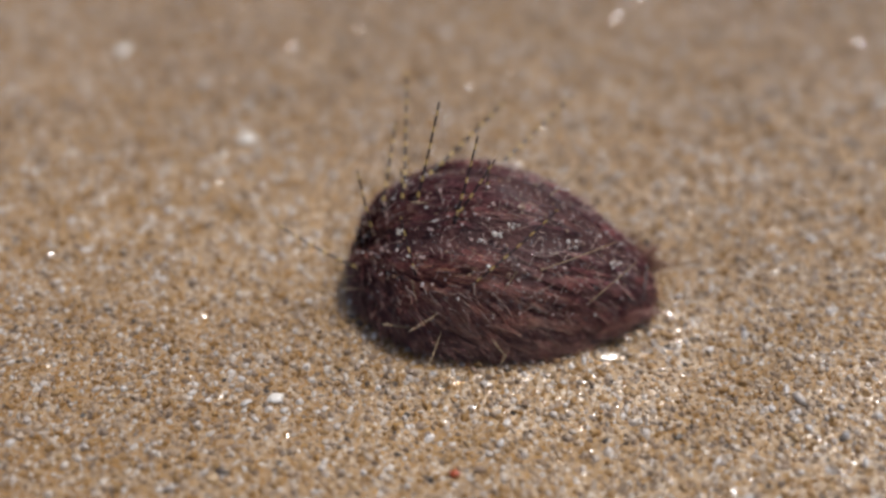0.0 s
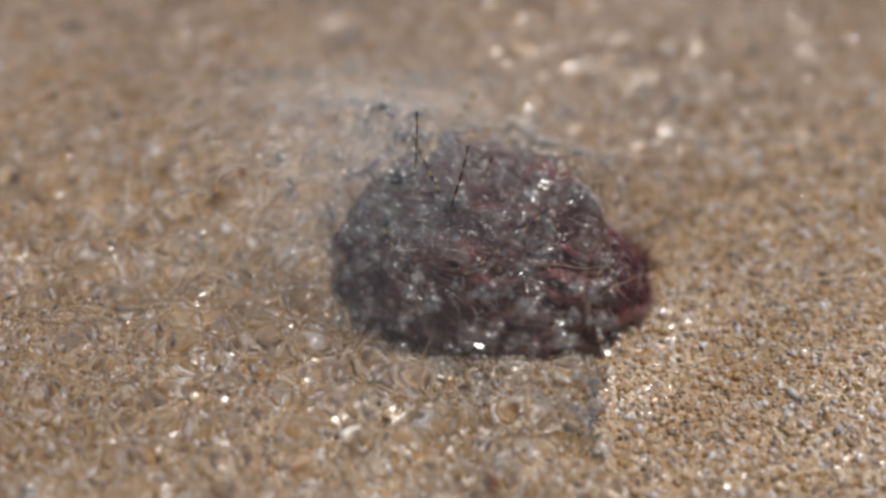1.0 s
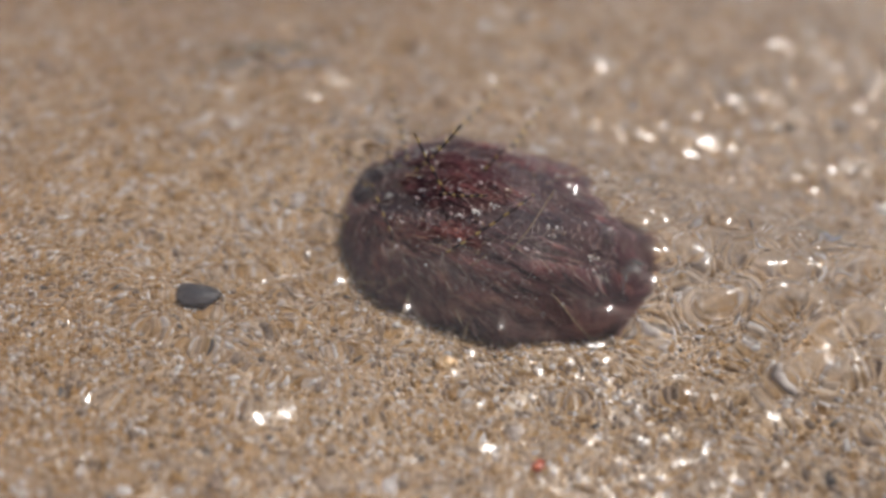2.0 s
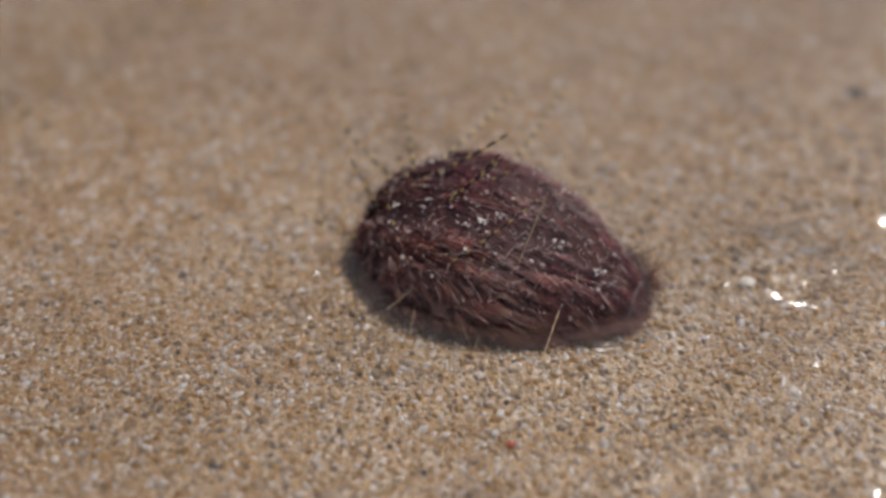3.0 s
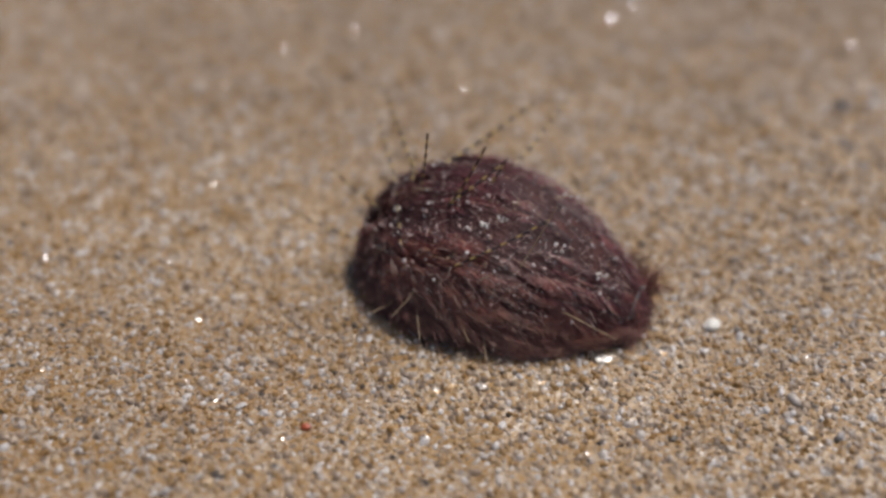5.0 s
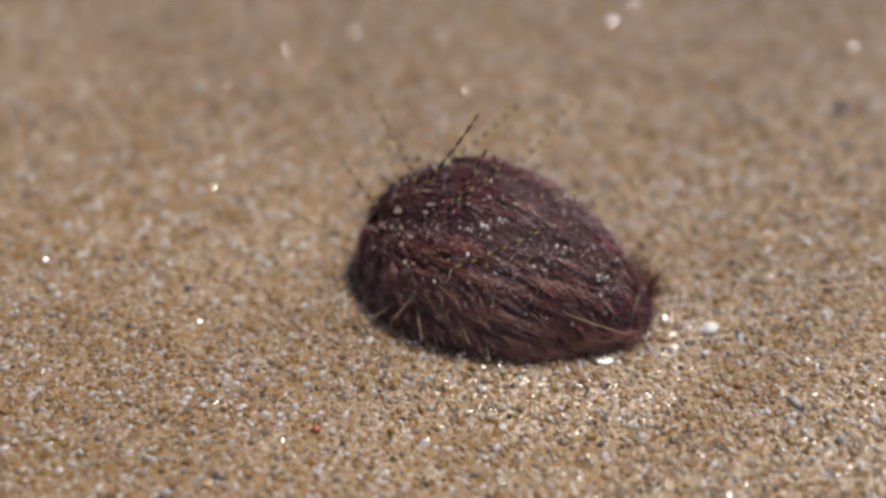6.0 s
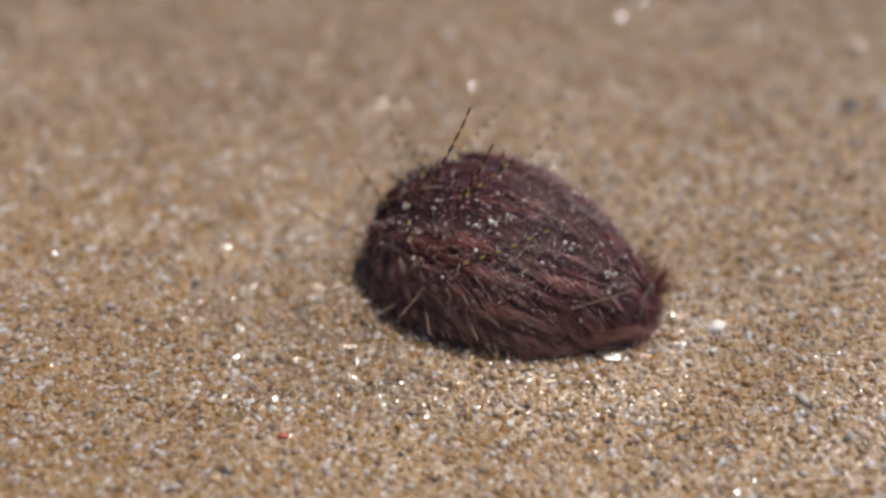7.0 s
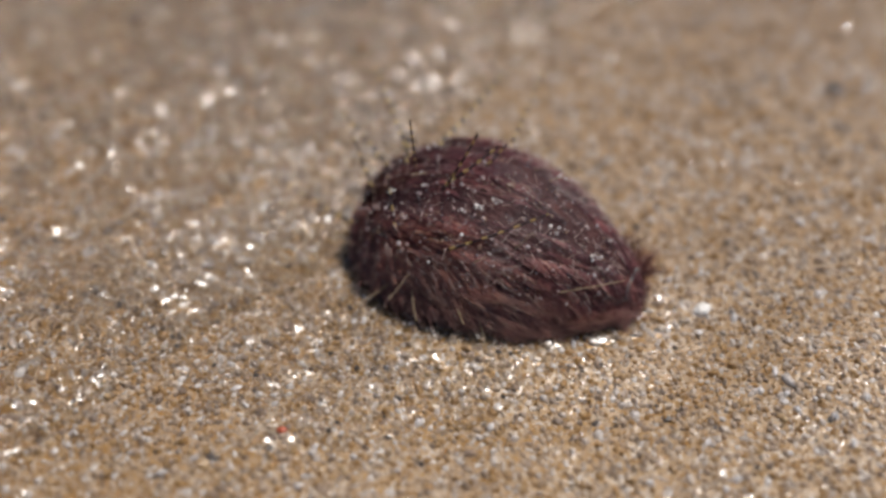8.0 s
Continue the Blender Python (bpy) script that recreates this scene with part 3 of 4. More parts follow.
def build_long_spines():
    long_spine((-11.0, -1.6, 13.4), 13.6, [(0, 75, 51), (0.8, 74, 51), (0.9, 60, 46), (1.0, 13, 79), (1.1, -155, 67), (1.2, -156, 59), (1.4, -137, 66), (1.5, -70, 68),
               (1.6, -37, 59), (2.3, 0, 45), (3.0, 34, 22), (3.5, 44, 29), (4.0, 18, 50), (4.5, -93, 53), (5.2, -20, 60), (6.0, 32, 49), (6.5, 35, 53), (7.0, 18, 60), (7.5, -6, 52), (8.0, -62, 57)], 0.17)
    long_spine((-5.2, -4.8, 13.8), 11.3, [(0, 73, 49), (0.8, 74, 50), (1.0, 16, 71), (1.1, -53, 70), (1.2, -64, 50), (1.6, -44, 25), (3.0, 12, 46), (3.5, 15, 59), (6.5, 10, 58), (7, 9, 60), (8, 0, 58)], 0.16)
    long_spine((-11.2, 4.8, 12.4), 17.5, [(0, 58, 8), (0.8, 61, 9), (1.2, 84, 8), (1.5, 82, 6), (3.5, 73, 6), (4.5, 63, 6), (6.5, 75, 7), (7.2, 80, 8), (8, 80, 7)], 0.22)
    long_spine((-2.0, 9.3, 11.6), 18.0, [(0, 59, 5), (1.5, 84, 4), (3.5, 86, 6), (6.5, 79, 6), (8, 95, 6)], 0.21)
    long_spine((-16.7, -4.0, 9.3), 8.6, [(0, 122, 45), (0.8, 129, 43), (1.0, 139, 42), (1.2, 178, 28), (3.5, 160, 42), (4.5, 187, 25), (6.5, 168, 38), (7.2, 170, 37), (8, 149, 46)], 0.13, 0.18)
    long_spine((-13.1, -0.8, 12.2), 4.8, [(0, 103, 30), (1.5, 151, 10), (4.5, 114, 20), (6.5, 103, 25), (8, 110, 25)], 0.15)
    long_spine((-1.7, -12.0, 9.9), 14.2, [(0, 35, 30), (1.5, 38, 26), (3.5, 44, 26), (4.5, 36, 22), (6.5, 34, 17), (8, 30, 15)], 0.13)
    long_spine((-5.1, -4.3, 14.2), 8.8, [(0, 49, 38), (1.2, 170, 40), (1.5, 200, 30), (3.0, 38, 30), (6.5, 42, 28), (8, 36, 30)], 0.15)
    long_spine((12.6, -8.5, 4.7), 9.0, [(0, 29, 40), (1, 19, 25), (2.8, -81, -16), (3.5, -90, -14), (4.5, -35, 7), (6.5, 3, 4), (7.0, 16, 29), (7.2, -48, 5), (8, 19, 17)], 0.14, 0.03, PALE, "long straw coloured spine")
    long_spine((-17.8, -7.4, 5.4), 13.0, [(0, 170, 13), (0.8, 171, 12), (1.5, 199, 4), (3.5, 187, 10), (6.5, 188, 8), (8, 174, 4)], 0.14, 0.15)
    long_spine((-13.3, 1.2, 12.2), 19.0, [(0, 100, 21), (0.8, 105, 21), (1.5, 128, 8), (3.5, 124, 11), (6.5, 142, 8), (8, 134, 10)], 0.18)
    long_spine((-16.4, 0.5, 10.2), 13.0, [(0, 92, 22), (0.8, 90, 29), (1.5, 180, 6), (3.5, 149, 21), (6.5, 126, 20), (8, 153, 13)], 0.17)
    long_spine((-9.2, -11.3, 9.8), 7.6, [(0, 123, 47), (1.2, 150, 40), (3.5, 130, 44), (6.5, 118, 48), (8, 126, 46)], 0.11, 0.12)
    long_spine((6.6, -8.2, 10.1), 9.8, [(0, 18, 19), (1, -1, 8), (1.5, 40, 30), (3.0, 78, 48), (3.5, 88, 50), (5.0, 40, 60), (6.5, -19, 59), (7, -25, 58), (8, -48, 49)], 0.14, 0.03, PALE, "long straw coloured spine")
    long_spine((-2.0, 1.1, 14.1), 4.6, [(0, 83, 70), (3.5, 17, 25), (6.5, 100, 70), (8, 40, 40)], 0.14)
    long_spine((-7.6, -1.5, 13.7), 4.2, [(0, -158, 10), (3.5, -136, 12), (6.5, -135, 12), (8, -127, 10)], 0.14, 0.05, PALE, "straw coloured spine lying flat")
    long_spine((6.4, 4.2, 12.2), 5.5, [(0, 30, 35), (3.5, 15, 22), (8, 18, 24)], 0.14, 0.05, PALE, "straw coloured spine lying flat")
    white = "short pale curved spine at the rim"
    long_spine((-6.0, -14.3, 6.1), 4.3, [(0, -132, -12), (6.5, -108, -33), (8, -108, -33)], 0.12, 0.15, PALE, white)
    long_spine((-5.3, -15.1, 3.8), 4.8, [(0, -102, -36), (6.5, -55, -20), (8, -55, -20)], 0.12, 0.2, PALE, white)
    long_spine((1.0, -14.6, 3.5), 3.5, [(0, -46, -17), (6.5, -48, -10), (8, -48, -10)], 0.14, 0.1, PALE, white)
    long_spine((-18.6, -6.9, 3.8), 3.2, [(0, -150, 2), (6.5, -130, 12), (8, -130, 12)], 0.13, 0.1, PALE, white)
    long_spine((-17.4, -8.8, 3.4), 3.0, [(0, -150, 10), (6.5, -125, 15), (8, -125, 15)], 0.12, 0.1, PALE, white)
    long_spine((-9.4, -14.4, 3.0), 3.8, [(0, -170, 2), (6.5, -120, -20), (8, -120, -20)], 0.13, 0.15, PALE, white)
    long_spine((3.8, -13.9, 1.9), 3.6, [(0, -110, -25), (6.5, -50, -30), (8, -50, -30)], 0.13, 0.1, PALE, white)
    long_spine((2.0, -11.6, 8.7), 3.4, [(0, 40, 45), (6.5, -10, 39), (8, -10, 39)], 0.13, 0.1, PALE, white)
    long_spine((-8.7, -13.5, 6.4), 3.6, [(0, 120, 56), (6.5, 60, 60), (8, 60, 60)], 0.12, 0.1, PALE, white)


# ---- grit that the water carries ----
def chip(name, size, flat, mat, label, seed, category="shell fragment"):
    r = np.random.RandomState(seed)
    bm = bmesh.new()
    bmesh.ops.create_icosphere(bm, subdivisions=2, radius=size)
    for v in bm.verts:
        v.co *= 1 + 0.22 * noise.noise(v.co * (1.3 / size) + Vector((seed, 0, 0)))
        v.co.x *= 1.35
        v.co.z *= flat
    me = bpy.data.meshes.new(name)
    bm.to_mesh(me)
    bm.free()
    me.materials.append(mat)
    return tagged(new(name, me), label, category)


# ---- the swash ----
def swash_sheet(name, label, length, width, gap, seed, depth, rough, rise, chop, mat=None, mound=0.0, spots=(), glitter=(), way=-25, murk=lambda d, y: 0.01 + 0 * d, flare=0.0):
    """Running water: its front lies along its own x = 0, its tail behind. depth(d), rough(d): height of its surface and of its ripples, d behind the front."""
    def edge(y):
        return flare * (1.2 * np.clip((y - 0.02) / 0.02, 0, 1) + np.clip((-y - 0.02) / 0.015, 0, 1)) + 0.006 * waves(y, 0 * y, seed, 6, 0.025, 0.12) + 0.0015 * waves(y, 0 * y, seed + 1, 6, 0.005, 0.015)

    def trains(x, y):
        """Patches of steep ripples that cross the flow: how strong they are, and their height."""
        d = edge(y) - x
        north = x * math.sin(radians(way)) + y * math.cos(radians(way))
        east = x * math.cos(radians(way)) - y * math.sin(radians(way))
        patch = np.zeros_like(d)
        for behind, across, reach in glitter:
            patch = np.maximum(patch, np.exp(-((d - behind) ** 2 + (y - across) ** 2) / reach ** 2))
        crest = np.arcsin(0.97 * np.sin(2 * np.pi / 0.0072 * (0.86 * north - 0.51 * east) + 1.2 * waves(east, north, seed + 7, 8, 0.012, 0.03))) * 2 / np.pi
        return patch, 0.00090 * patch ** 0.5 * crest * np.clip(0.9 + 0.25 * waves(east, north, seed + 8, 10, 0.007, 0.016), 0.3, 1.3)

    def surface(x, y):
        d = edge(y) - x
        lip = np.clip(d / rise, 0, 1)
        lip = np.sqrt(1 - (1 - lip) ** 2)
        heap = mound * np.exp(-np.abs((y - 0.0058) / 0.0178) ** 2.6) * np.interp(d, [0, 0.005, 0.03, 0.05, 0.07, 0.11, 0.14, 0.22, 0.28], [0, 1.15, 1.15, 0.75, 0.32, 0.32, 1.05, 1.05, 0])
        churn = 1 + 0 * d
        for behind, across, reach in spots:
            if reach > 0.009:
                churn = churn + (1.2 if across < -0.01 else 0.25) * np.exp(-((d - behind) ** 2 + (y - across) ** 2) / reach ** 2)
        z = (depth(d) + heap) * lip + churn * rough(d) * lip * (0.75 * waves(x, y, seed + 2, 26, 0.006, 0.022) + 0.62 * waves(x, y, seed + 3, 26, 0.003, 0.008))
        z = z + trains(x, y)[1] * lip
        return np.where(d < 0, -0.004 + np.maximum(d, -0.006) * 0.5, z)

    xs = np.concatenate([np.arange(-length, -0.05, gap * 1.5), np.arange(-min(length, 0.05), 0.0161, gap)])
    ys = np.arange(-width / 2, width / 2, gap)
    gx, gy = np.meshgrid(xs, ys, indexing="ij")
    v = np.stack([gx, gy, surface(gx, gy)], -1).reshape(-1, 3)
    me = mesh_from(name, v, grid_faces(len(xs), len(ys)), mat or WATER)
    d = edge(gy) - gx
    wild = chop(d) * np.clip(0.65 + 0.4 * waves(gx, gy, seed + 5, 9, 0.025, 0.08), 0.35, 1.0)
    for k, (behind, across, reach) in enumerate(spots):
        wild = np.maximum(wild, (0.85 if reach > 0.009 else 0.55 + 0.11 * (k % 4)) * np.exp(-((d - behind) ** 2 + (gy - across) ** 2) / reach ** 2))
    give(me, "chop", wild * (1 - 0.6 * trains(gx, gy)[0]))
    give(me, "murk", murk(d, gy) * (d > 0))
    ob = new(name, me)
    ob.visible_shadow = False
    return tagged(ob, label, "water", kind="stuff"), edge, surface


def water_collar():
    """The rim of water that clings to the foot of the urchin."""
    r = np.random.RandomState(9)
    turn = np.linspace(0, 2 * np.pi, 181)[:-1]
    rest = np.array(REST.to_3x3())
    s, a = -np.cos(turn), np.where(np.sin(turn) > 0, 0.0, np.pi)
    rim = shell_point(np.clip(s, -0.995, 0.995), a) @ rest.T + np.array(REST.translation)
    mid = rim.mean(0)
    out = rim[:, :2] - mid[:2]
    out /= np.linalg.norm(out, axis=1)[:, None]
    spread = 1 + 0.35 * waves(turn * 0.02, 0 * turn, 91, 8, 0.006, 0.04)
    rings = []
    for d, h in ((-0.0012, 0.0016), (0.0002, 0.0010), (0.0009, 0.0005), (0.0015, 0.0002), (0.0021, -0.0002), (0.0028, -0.0010)):
        xy = rim[:, :2] + out * (d * spread)[:, None]
        beads = 0.00028 * waves(xy[:, 0], xy[:, 1], 93, 14, 0.003, 0.007)
        rings.append(np.column_stack([xy, ground_height(xy[:, 0], xy[:, 1]) + h + beads + 0.0007]))
    n = len(turn)
    i, j = np.meshgrid(np.arange(5), np.arange(n), indexing="ij")
    i, j = i.ravel(), j.ravel()
    q = np.stack([i * n + (j + 1) % n, (i + 1) * n + (j + 1) % n, (i + 1) * n + j, i * n + j], 1)
    me = mesh_from("water_collar", np.concatenate(rings), q, WATER)
    give(me, "chop", np.full(6 * n, 0.3))
    ob = new("water_collar", me)
    ob.visible_shadow = False
    return tagged(ob, "rim of clear water clinging to the foot of the urchin", "water", kind="stuff")


def water_drop(x, y, long, turn):
    """A flat lens of water lying on the sand."""
    v, f = ball(20, 10)
    v = v * np.array([long, long * 0.5, 0.00028])
    v[:, 2] += 0.00003 * waves(v[:, 0], v[:, 1], 97, 6, 0.0015, 0.004)
    me = mesh_from("water_drop", v, f, WATER)
    ob = new("water_drop", me)
    ob.visible_shadow = False
    ob.matrix_basis = pose(x, y, float(ground_height(np.array(x), np.array(y))) + 0.0007, 14.5, 6, turn)
    return tagged(ob, "flat clear drop of water on the sand beside the urchin", "water drop", group="drops round the urchin")


BALLS = []


def foam(sheet, label, spots, seed):
    """Bubbles that ride on a sheet. spots: count, nearest and farthest behind the front, across from and to, smallest and largest radius, and how flat its domes are."""
    ob, edge, surface = sheet
    if not BALLS:
        v, f = ball(16, 10)
        BALLS.append(mesh_from("bubble", v, f, BUBBLE))
    r = np.random.RandomState(seed)
    top = tagged(new("foam"), label, "foam", group="foam on the swash")
    found = []
    for count, d0, d1, y0, y1, small, big, *flat in spots:
        high = flat[0] if flat else 1.0
        for _ in range(count):
            y = np.array(r.uniform(y0, y1))
            x = edge(y) - (d0 + (d1 - d0) * r.uniform() ** 1.4)
            size = small * (big / small) ** (r.uniform() ** 2)
            z = float(surface(x, y))
            found.append((size, float(x), float(y), z + high ** 2 * size * r.uniform(-0.1, 0.5), size * high))
    found.sort(reverse=True)
    for size, x, y, z, high in found[:300]:
        b = part("bubble", BALLS[0], top)
        b.matrix_basis = Matrix.Translation((x, y, z)) @ Matrix.Diagonal((size, size, high, 1))
    rest = np.array(found[300:])
    if len(rest):
        v, f = ball(12, 8)
        verts = (v[None] * rest[:, [0, 0, 4]][:, None] + rest[:, 1:4][:, None]).reshape(-1, 3)
        faces = (f[None] + (np.arange(len(rest)) * len(v))[:, None, None]).reshape(-1, 4)
        tagged(part("froth", mesh_from("froth", verts, faces, BUBBLE), top, "froth of tiny clear bubbles"), kind="stuff")
    return top


def flow_pose(p, z, way):
    c, q = math.cos(radians(way)), math.sin(radians(way))
    return pose(p * c, p * q, z, 0, 0, way)


def build_water():
    # patches of steep ripples: behind the front, across, reach
    settled = ((0.172, 0.002, 0.014), (0.165, 0.026, 0.016), (0.140, 0.053, 0.016), (0.205, -0.009, 0.014), (0.103, -0.002, 0.010), (0.150, 0.016, 0.010), (0.158, -0.026, 0.018))
    fresh = ((0.010, 0.046, 0.024), (0.028, 0.030, 0.010), (0.090, 0.036, 0.018), (0.022, -0.026, 0.016), (0.028, -0.003, 0.012), (0.048, 0.018, 0.018), (0.040, 0.055, 0.014), (0.060, -0.012, 0.012))
    lap_patches = (((0.012, -0.022, 0.010), (0.017, 0.025, 0.010)), ((0.012, 0.050, 0.016), (0.002, -0.018, 0.010)),
                   ((0.020, 0.018, 0.018), (0.031, -0.010, 0.014), (0.004, -0.020, 0.014), (0.010, 0.040, 0.016), (0.058, -0.013, 0.014), (0.004, -0.043, 0.010)))
    # steep little dimples in the surface, where the sun glints
    r = np.random.RandomState(27)
    dimples = []
    for count, d0, d1, y0, y1 in ((40, 0.0, 0.07, -0.055, 0.045), (34, 0.0, 0.032, 0.022, 0.07), (14, 0.0, 0.03, -0.055, -0.018), (30, 0.065, 0.115, 0.018, 0.052), (24, 0.04, 0.12, -0.05, 0.018), (120, 0.125, 0.20, -0.05, 0.06), (4, 0.283, 0.292, 0.012, 0.022)):
        dimples += [(r.uniform(d0, d1), r.uniform(y0, y1), r.uniform(0.0045, 0.0080)) for _ in range(count)]
    first = swash_sheet("wave", "clear rippled sea water running over the sand", 0.56, 0.34, 0.0009, 21,
                        lambda d: np.interp(d, [0, 0.006, 0.03, 0.055, 0.10, 0.13, 0.22, 0.29, 1], [0.0015, 0.003, 0.005, 0.0065, 0.006, 0.0045, 0.006, 0.0155, 0.0175]),
                        lambda d: np.interp(d, [0, 0.03, 0.06, 0.11, 0.13, 0.15, 0.18, 0.22, 0.3, 1], [0.0009, 0.0008, 0.0005, 0.00045, 0.0006, 0.0011, 0.0011, 0.00065, 0.00010, 0.00008]), 0.007,
                        lambda d: np.interp(d, [0, 0.1, 0.14, 0.22, 0.26, 0.29, 1], [0.5, 0.45, 0.5, 0.42, 0.2, 0.13, 0.11]), mound=0.0115, flare=0.012,
                        murk=lambda d, y: np.interp(d, [0, 0.01, 0.05, 0.10, 0.22, 0.30, 1], [0.01, 0.03, 0.03, 0.03, 0.05, 0.02, 0.01]) + 0.20 * np.exp(-((d - 0.036) / 0.013) ** 2 - (y / 0.014) ** 2) + 0.24 * np.exp(-((d - 0.047) / 0.016) ** 2 - ((y - 0.022) / 0.015) ** 2),
                        glitter=fresh + settled,
                        spots=[(0.160, 0.004, 0.022), (0.166, -0.026, 0.014), (0.150, -0.02, 0.010)] + dimples)
    crest = swash_sheet("wavelet", "small glittering wavelet crossing the shallow water", 0.045, 0.30, 0.0010, 31,
                        lambda d: np.interp(d, [0, 0.006, 0.013, 0.030, 0.05], [0.004, 0.0068, 0.0066, 0.0055, 0.002]),
                        lambda d: np.interp(d, [0, 0.030, 0.04, 0.05], [0.0011, 0.0010, 0.0004, 0.0]), 0.004, lambda d: 0.9 + 0 * d, GLITTER, mound=0.009, flare=0.013, way=-32, glitter=((0.028, 0.035, 0.018), (0.012, 0.060, 0.020), (0.004, -0.018, 0.010), (0.006, -0.040, 0.014)))
    laps = [swash_sheet("swash_lap", "thin transparent lap of water with a glinting edge on wet sand", 0.20, 0.30, 0.0010, seed,
                        lambda d: np.interp(d, [0, 0.004, 0.03, 1], [0.0010, 0.0016, 0.0022, 0.0028]),
                        lambda d, w=wild: np.interp(d, [0, 0.02 * w, 0.05 * w, 1], [0.0008, 0.0008, 0.0006 + 0.0006 * (w > 1), 0.0002 + 0.0011 * (w > 1)]), 0.004,
                        lambda d, w=wild: np.interp(d, [0, 0.02 * w, 0.045 * w, 1], [0.6, 0.6, 0.5, 0.25 + 0.3 * (w > 1)]), way=way, glitter=patches)
            for seed, wild, way, patches in ((41, 0.45, -46, lap_patches[0]), (51, 1.0, -18, lap_patches[1]), (61, 2.0, -38, lap_patches[2]))]
    froth = "clear soap-like bubbles glinting on running sea water"
    rafts = [foam(first, froth, [(110, 0.0, 0.05, -0.09, 0.09, 0.0003, 0.0012), (460, 0.0, 0.026, -0.014, 0.024, 0.0003, 0.0014), (80, 0.0, 0.018, -0.020, -0.008, 0.0004, 0.0012), (330, 0.022, 0.046, -0.020, 0.014, 0.0003, 0.0012), (4, 0.020, 0.036, -0.058, -0.048, 0.0016, 0.0028), (150, 0.01, 0.075, -0.03, 0.045, 0.0006, 0.0020), (90, 0.030, 0.052, -0.010, 0.014, 0.0008, 0.0021), (70, 0.02, 0.045, 0.035, 0.06, 0.0007, 0.0016), (60, 0.045, 0.075, 0.02, 0.04, 0.0007, 0.0016), (50, 0.03, 0.06, -0.02, 0.0, 0.0004, 0.0013), (70, 0.325, 0.385, -0.035, 0.05, 0.0003, 0.0006), (25, 0.335, 0.375, 0.03, 0.06, 0.0003, 0.0007), (90, 0.142, 0.178, -0.014, 0.024, 0.0003, 0.0007), (60, 0.150, 0.182, -0.038, -0.014, 0.0003, 0.0009), (70, 0.148, 0.186, -0.042, -0.012, 0.0006, 0.0016), (260, 0.05, 0.24, -0.08, 0.08, 0.0002, 0.0006), (420, 0.135, 0.19, -0.022, 0.026, 0.00016, 0.0004), (240, 0.13, 0.20, -0.05, -0.014, 0.00016, 0.0004)]
                  + [(170, 0.135, 0.190, -0.016, 0.026, 0.0005, 0.0010, 0.4), (50, 0.06, 0.11, -0.012, 0.020, 0.0005, 0.0010, 0.4), (70, 0.0, 0.045, -0.012, 0.020, 0.0005, 0.0010, 0.4),
                     (60, 0.0, 0.03, -0.05, -0.015, 0.0006, 0.0011, 0.4), (120, 0.13, 0.18, -0.045, -0.014, 0.0005, 0.0011, 0.4)], 81),
             foam(crest, froth, [(120, 0.0, 0.026, -0.08, 0.09, 0.0003, 0.0009), (90, 0.0, 0.014, -0.02, 0.016, 0.0003, 0.0009), (60, 0.006, 0.020, 0.004, 0.020, 0.0005, 0.0015), (90, 0.0, 0.045, 0.02, 0.075, 0.0008, 0.0015, 0.36), (80, 0.0, 0.020, -0.045, -0.010, 0.0005, 0.0010, 0.4)], 82)]
    rafts += [foam(lap, froth, [(90, 0.0, 0.014, -0.09, 0.09, 0.0003, 0.0009), (60 + 120 * (k == 2), 0.01, 0.07, -0.09, 0.09, 0.0003, 0.0008), (30 + 100 * (k == 2), 0.0, 0.02 + 0.04 * (k == 2), -0.035, 0.045, 0.0006, 0.0013, 0.38)], 83 + k) for k, lap in enumerate(laps)]
    return [first[0], crest[0]] + [lap[0] for lap in laps], rafts


GROUND = build_ground()
GRAINS = build_grains()
WET_FILM = build_film()
URCHIN = build_urchin()
build_long_spines()
RED_CHIP = chip("grit", 0.00048, 0.8, RED, "small orange red grain on the sand", 4, "grit")
SHELL_CHIP = chip("shell_chip", 0.0008, 0.6, SHELL, "small white shell fragment on the sand", 5)
FAR_CHIP = chip("shell_chip", 0.0013, 0.6, SHELL, "bright white shell fragment on the sand", 6)
FLAT_CHIP = chip("shell_chip", 0.0013, 0.4, SHELL, "flat white shell fragment on the sand", 7)
PALE_CHIP = chip("shell_chip", 0.0010, 0.6, SHELL, "white shell fragment half sunk in wet sand", 8)
CREAM_CHIP = chip("shell_chip", 0.0014, 0.5, PALE, "cream shell fragment rolled by the water", 9)
DARK_CHIP = chip("grit", 0.0019, 0.5, SLATE, "dark grey fragment drifting in the water", 10, "grit")
SLATE_CHIP = chip("grit", 0.0013, 0.5, SLATE, "dark grey fragment lying on the sand", 12, "grit")
SHEETS, RAFTS = build_water()
water_collar()
for drop in ((-0.0091, -0.0148, 0.0009, 0), (-0.0066, -0.0140, 0.0008, -5), (0.0047, -0.0134, 0.0009, 5), (0.0130, -0.0101, 0.0025, 6),
             (0.0179, -0.0090, 0.0010, 8), (0.0213, -0.0081, 0.0010, 5), (-0.0165, -0.0141, 0.0008, 0)):
    water_drop(*drop)
build_loose_grains(GROUND)


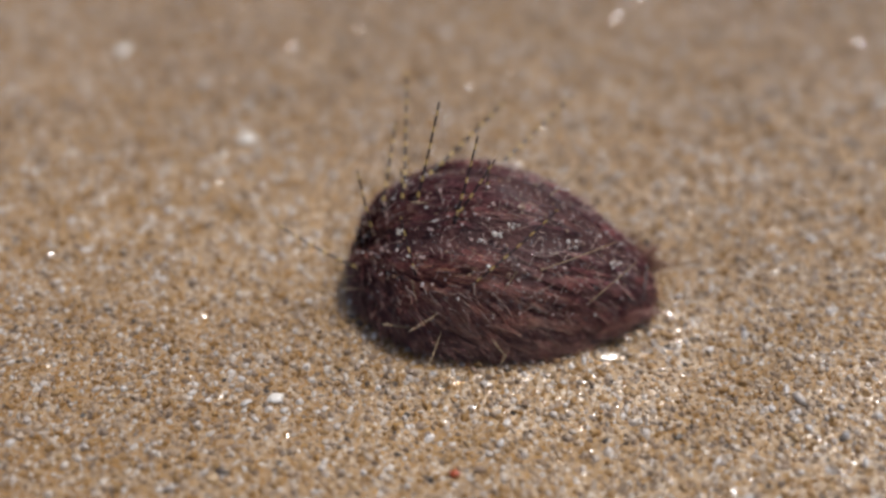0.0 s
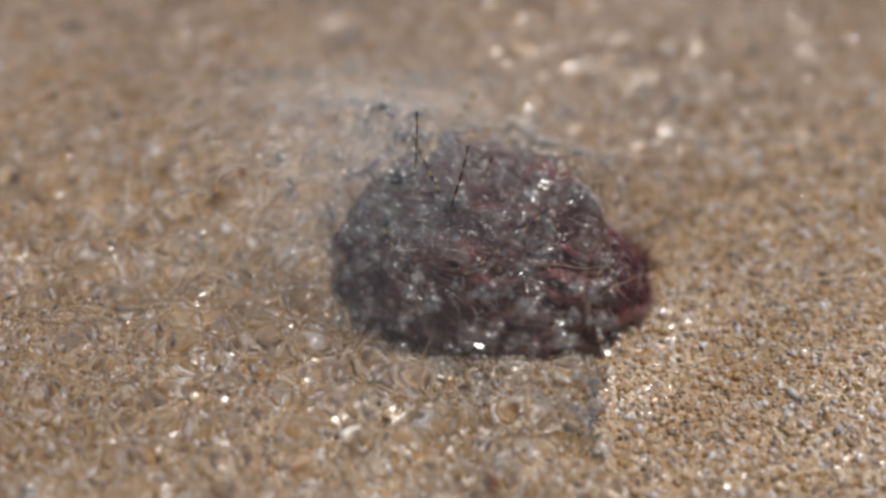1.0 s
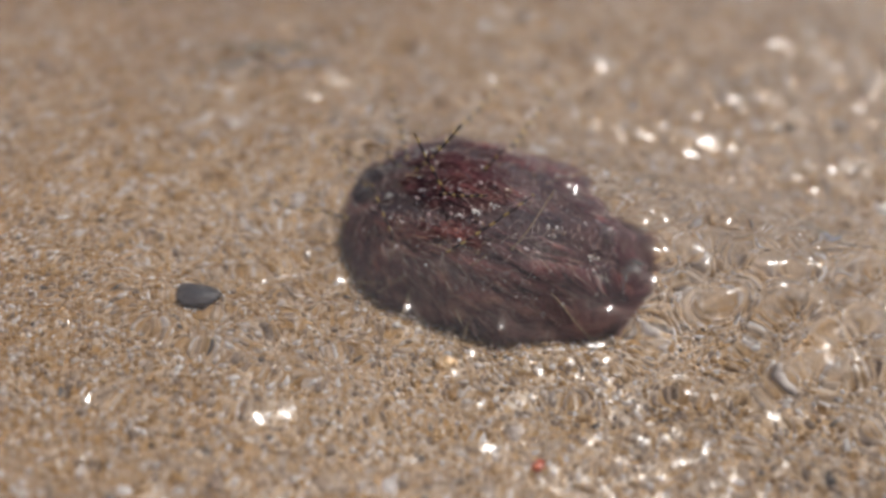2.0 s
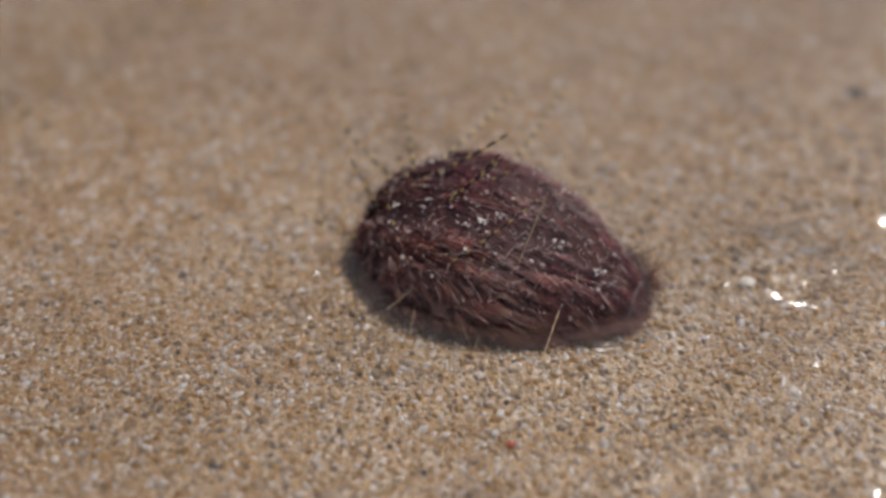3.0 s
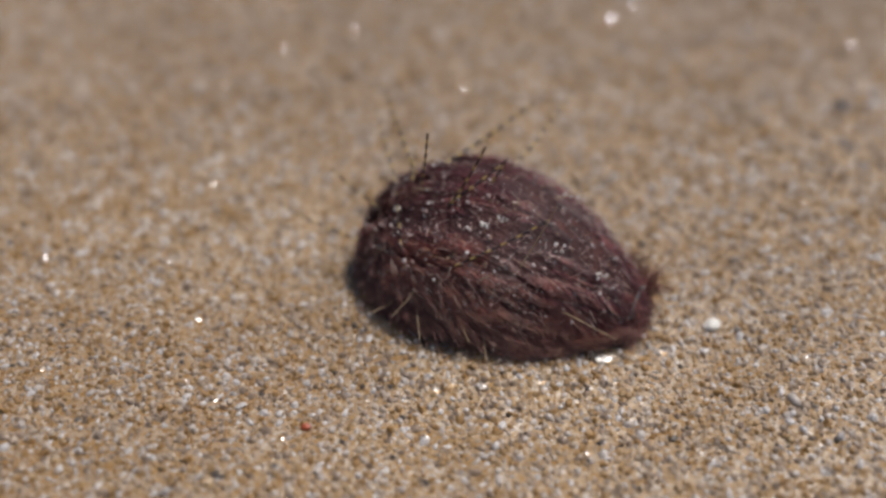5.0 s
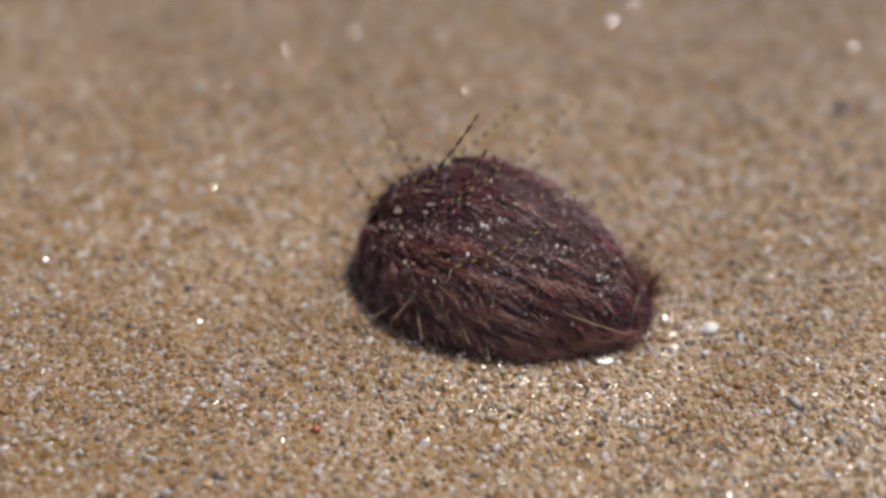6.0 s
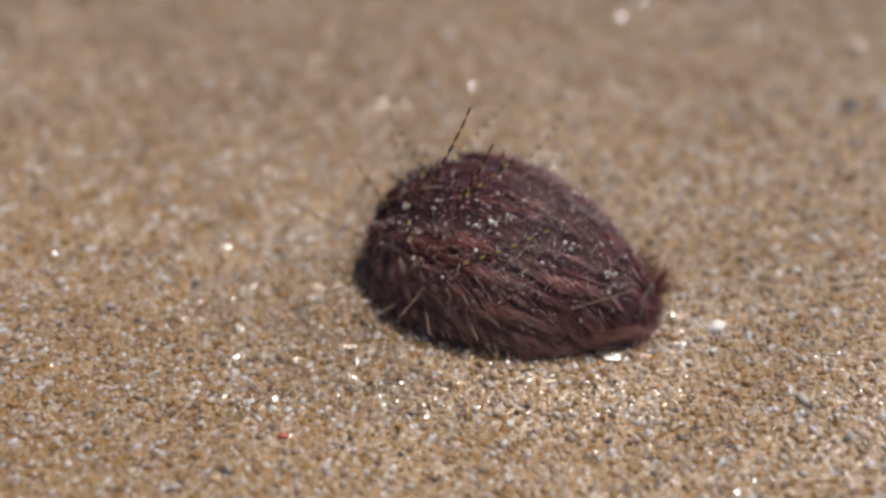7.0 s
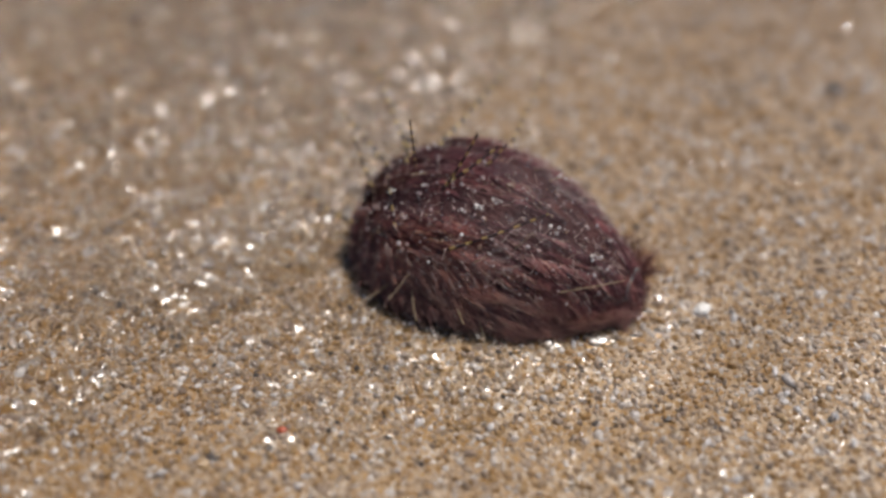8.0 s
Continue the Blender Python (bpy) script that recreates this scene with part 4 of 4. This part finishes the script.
def swing_rows(foot, swings):
    """Poses of a spine, with steps between two rows that lie far apart."""
    ways = []
    for t, turn, rise in swings:
        c = math.cos(radians(rise))
        way = Vector((c * math.cos(radians(turn)), c * math.sin(radians(turn)), math.sin(radians(rise))))
        if ways and ways[-1][1].angle(way) > radians(50):
            ways.append(((ways[-1][0] + t) / 2, (ways[-1][1] + way).normalized()))
        ways.append((t, way))
    if ways[-1][0] < 8:
        ways.append((8.0, ways[-1][1]))
    return [(t, Matrix.Translation(foot) @ way.to_track_quat("Z", "X").to_matrix().to_4x4()) for t, way in ways]


def drift(ob, rows, turn=0):
    walk(ob, [(t, pose(x, y, float(ground_height(np.array(x), np.array(y))) + 0.0005, 0, 0, turn + 150 * (x + y))) for t, x, y in rows])


def motions():
    walk(URCHIN, [(0.0, FIRST), (0.9, FIRST), (1.3, REST), (3.0, REST), (8.0, REST)])
    for ob, foot, swings in SPINES:
        walk(ob, swing_rows(foot, swings))

    runs = (
        (-25, ((0.0, -0.30, 0), (0.7, -0.070, 0), (0.8, -0.036, 0), (0.9, -0.003, 0), (1.0, 0.017, 0), (1.2, 0.085, 0), (1.5, 0.16, 0), (1.7, 0.20, -0.001), (2.3, 0.27, -0.007),
               (2.8, 0.31, -0.012), (3.5, 0.35, -0.0125), (4.0, 0.37, -0.0135), (4.3, 0.375, -0.0165), (4.7, 0.38, -0.020), (5.2, 0.38, -0.03), (8.0, 0.38, -0.03))),
        (-32, ((0.0, -0.9, 0), (3.0, -0.095, 0), (3.2, -0.036, 0), (3.3, -0.010, 0), (3.4, 0.018, -0.0005), (3.5, 0.043, -0.001), (3.6, 0.066, -0.0015), (3.9, 0.13, -0.004),
               (5.0, 0.3, -0.014), (8.0, 0.5, -0.014))),
        (-46, ((0.0, -0.5, 0), (6.0, -0.13, 0), (6.2, -0.073, 0), (6.3, -0.045, 0), (6.4, -0.018, 0), (6.5, -0.004, 0), (6.6, 0.003, -0.0006), (6.9, 0.006, -0.0024), (7.4, 0.006, -0.006),
               (8.0, 0.0, -0.006))),
        (-18, ((0.0, -0.5, 0), (6.9, -0.13, 0), (7.1, -0.073, 0), (7.2, -0.044, 0), (7.3, -0.026, 0), (7.4, -0.014, 0), (7.5, -0.006, -0.0004), (7.8, 0.004, -0.0018), (8.0, 0.006, -0.0026))),
        (-38, ((0.0, -0.5, 0), (7.6, -0.14, 0), (7.8, -0.080, 0), (7.9, -0.053, 0), (8.0, -0.027, 0))))
    # the skin between the grains is drowned by the wave and comes back as the sand drains
    walk(WET_FILM, [(t, pose(0, 0, z)) for t, z in ((0.0, 0), (0.95, 0), (1.3, -0.0009), (4.6, -0.0009), (5.5, 0), (8.0, 0))])
    for ob, raft, (way, rows) in zip(SHEETS, RAFTS, runs):
        for each in (ob, raft):
            walk(each, [(t, flow_pose(p, z, way)) for t, p, z in rows])

    drift(RED_CHIP, [(0, -0.0077, -0.0282), (0.85, -0.0072, -0.0283), (1.2, 0.006, -0.034), (2.4, 0.001, -0.027), (3.3, -0.0003, -0.0241), (3.5, 0.0049, -0.0228), (4.0, -0.01, -0.021), (4.5, -0.0256, -0.021),
                     (6.5, -0.0239, -0.0211), (7, -0.0289, -0.0232), (7.2, -0.0323, -0.0228), (8, -0.0272, -0.0246)])
    drift(SHELL_CHIP, [(0, -0.0302, -0.017), (0.83, -0.0298, -0.0172), (1.0, -0.02, -0.024), (1.3, 0.02, -0.045), (1.8, 0.06, -0.07), (8, 0.065, -0.072)], 20)
    drift(FAR_CHIP, [(0, -0.0705, 0.0679), (0.7, -0.0705, 0.0679), (1.0, -0.03, 0.055), (1.4, 0.05, 0.02), (2.0, 0.12, -0.02), (8, 0.13, -0.02)], 60)
    drift(FLAT_CHIP, [(0, -0.0422, 0.0388), (0.75, -0.0422, 0.0388), (1.1, 0.03, 0.035), (1.5, 0.09, 0.01), (2.0, 0.13, -0.01), (8, 0.135, -0.012)], 10)
    drift(PALE_CHIP, [(0, 0.09, 0.03), (1.2, 0.09, 0.03), (2.2, 0.05, 0.01), (3.3, 0.033, 0.001), (4.2, 0.0292, -0.003), (8, 0.0278, -0.004)], 30)
    drift(CREAM_CHIP, [(0, -0.12, 0.05), (0.8, -0.10, 0.04), (1.2, -0.045, 0.0), (1.5, -0.0072, -0.0263), (1.9, 0.03, -0.05), (8, 0.04, -0.06)], 75)
    drift(DARK_CHIP, [(0, -0.16, 0.12), (0.8, -0.10, 0.085), (1.1, -0.0677, 0.0616), (1.3, -0.051, 0.0442), (1.5, -0.0416, 0.0232), (1.7, -0.0383, 0.0122), (2.3, -0.045, -0.03), (2.7, -0.05, -0.06),
                      (8, -0.05, -0.07)])
    drift(SLATE_CHIP, [(0, 0.10, 0.06), (1.3, 0.10, 0.06), (2.5, 0.07, 0.05), (4.0, 0.0625, 0.0483), (8, 0.0622, 0.0485)])

motions()
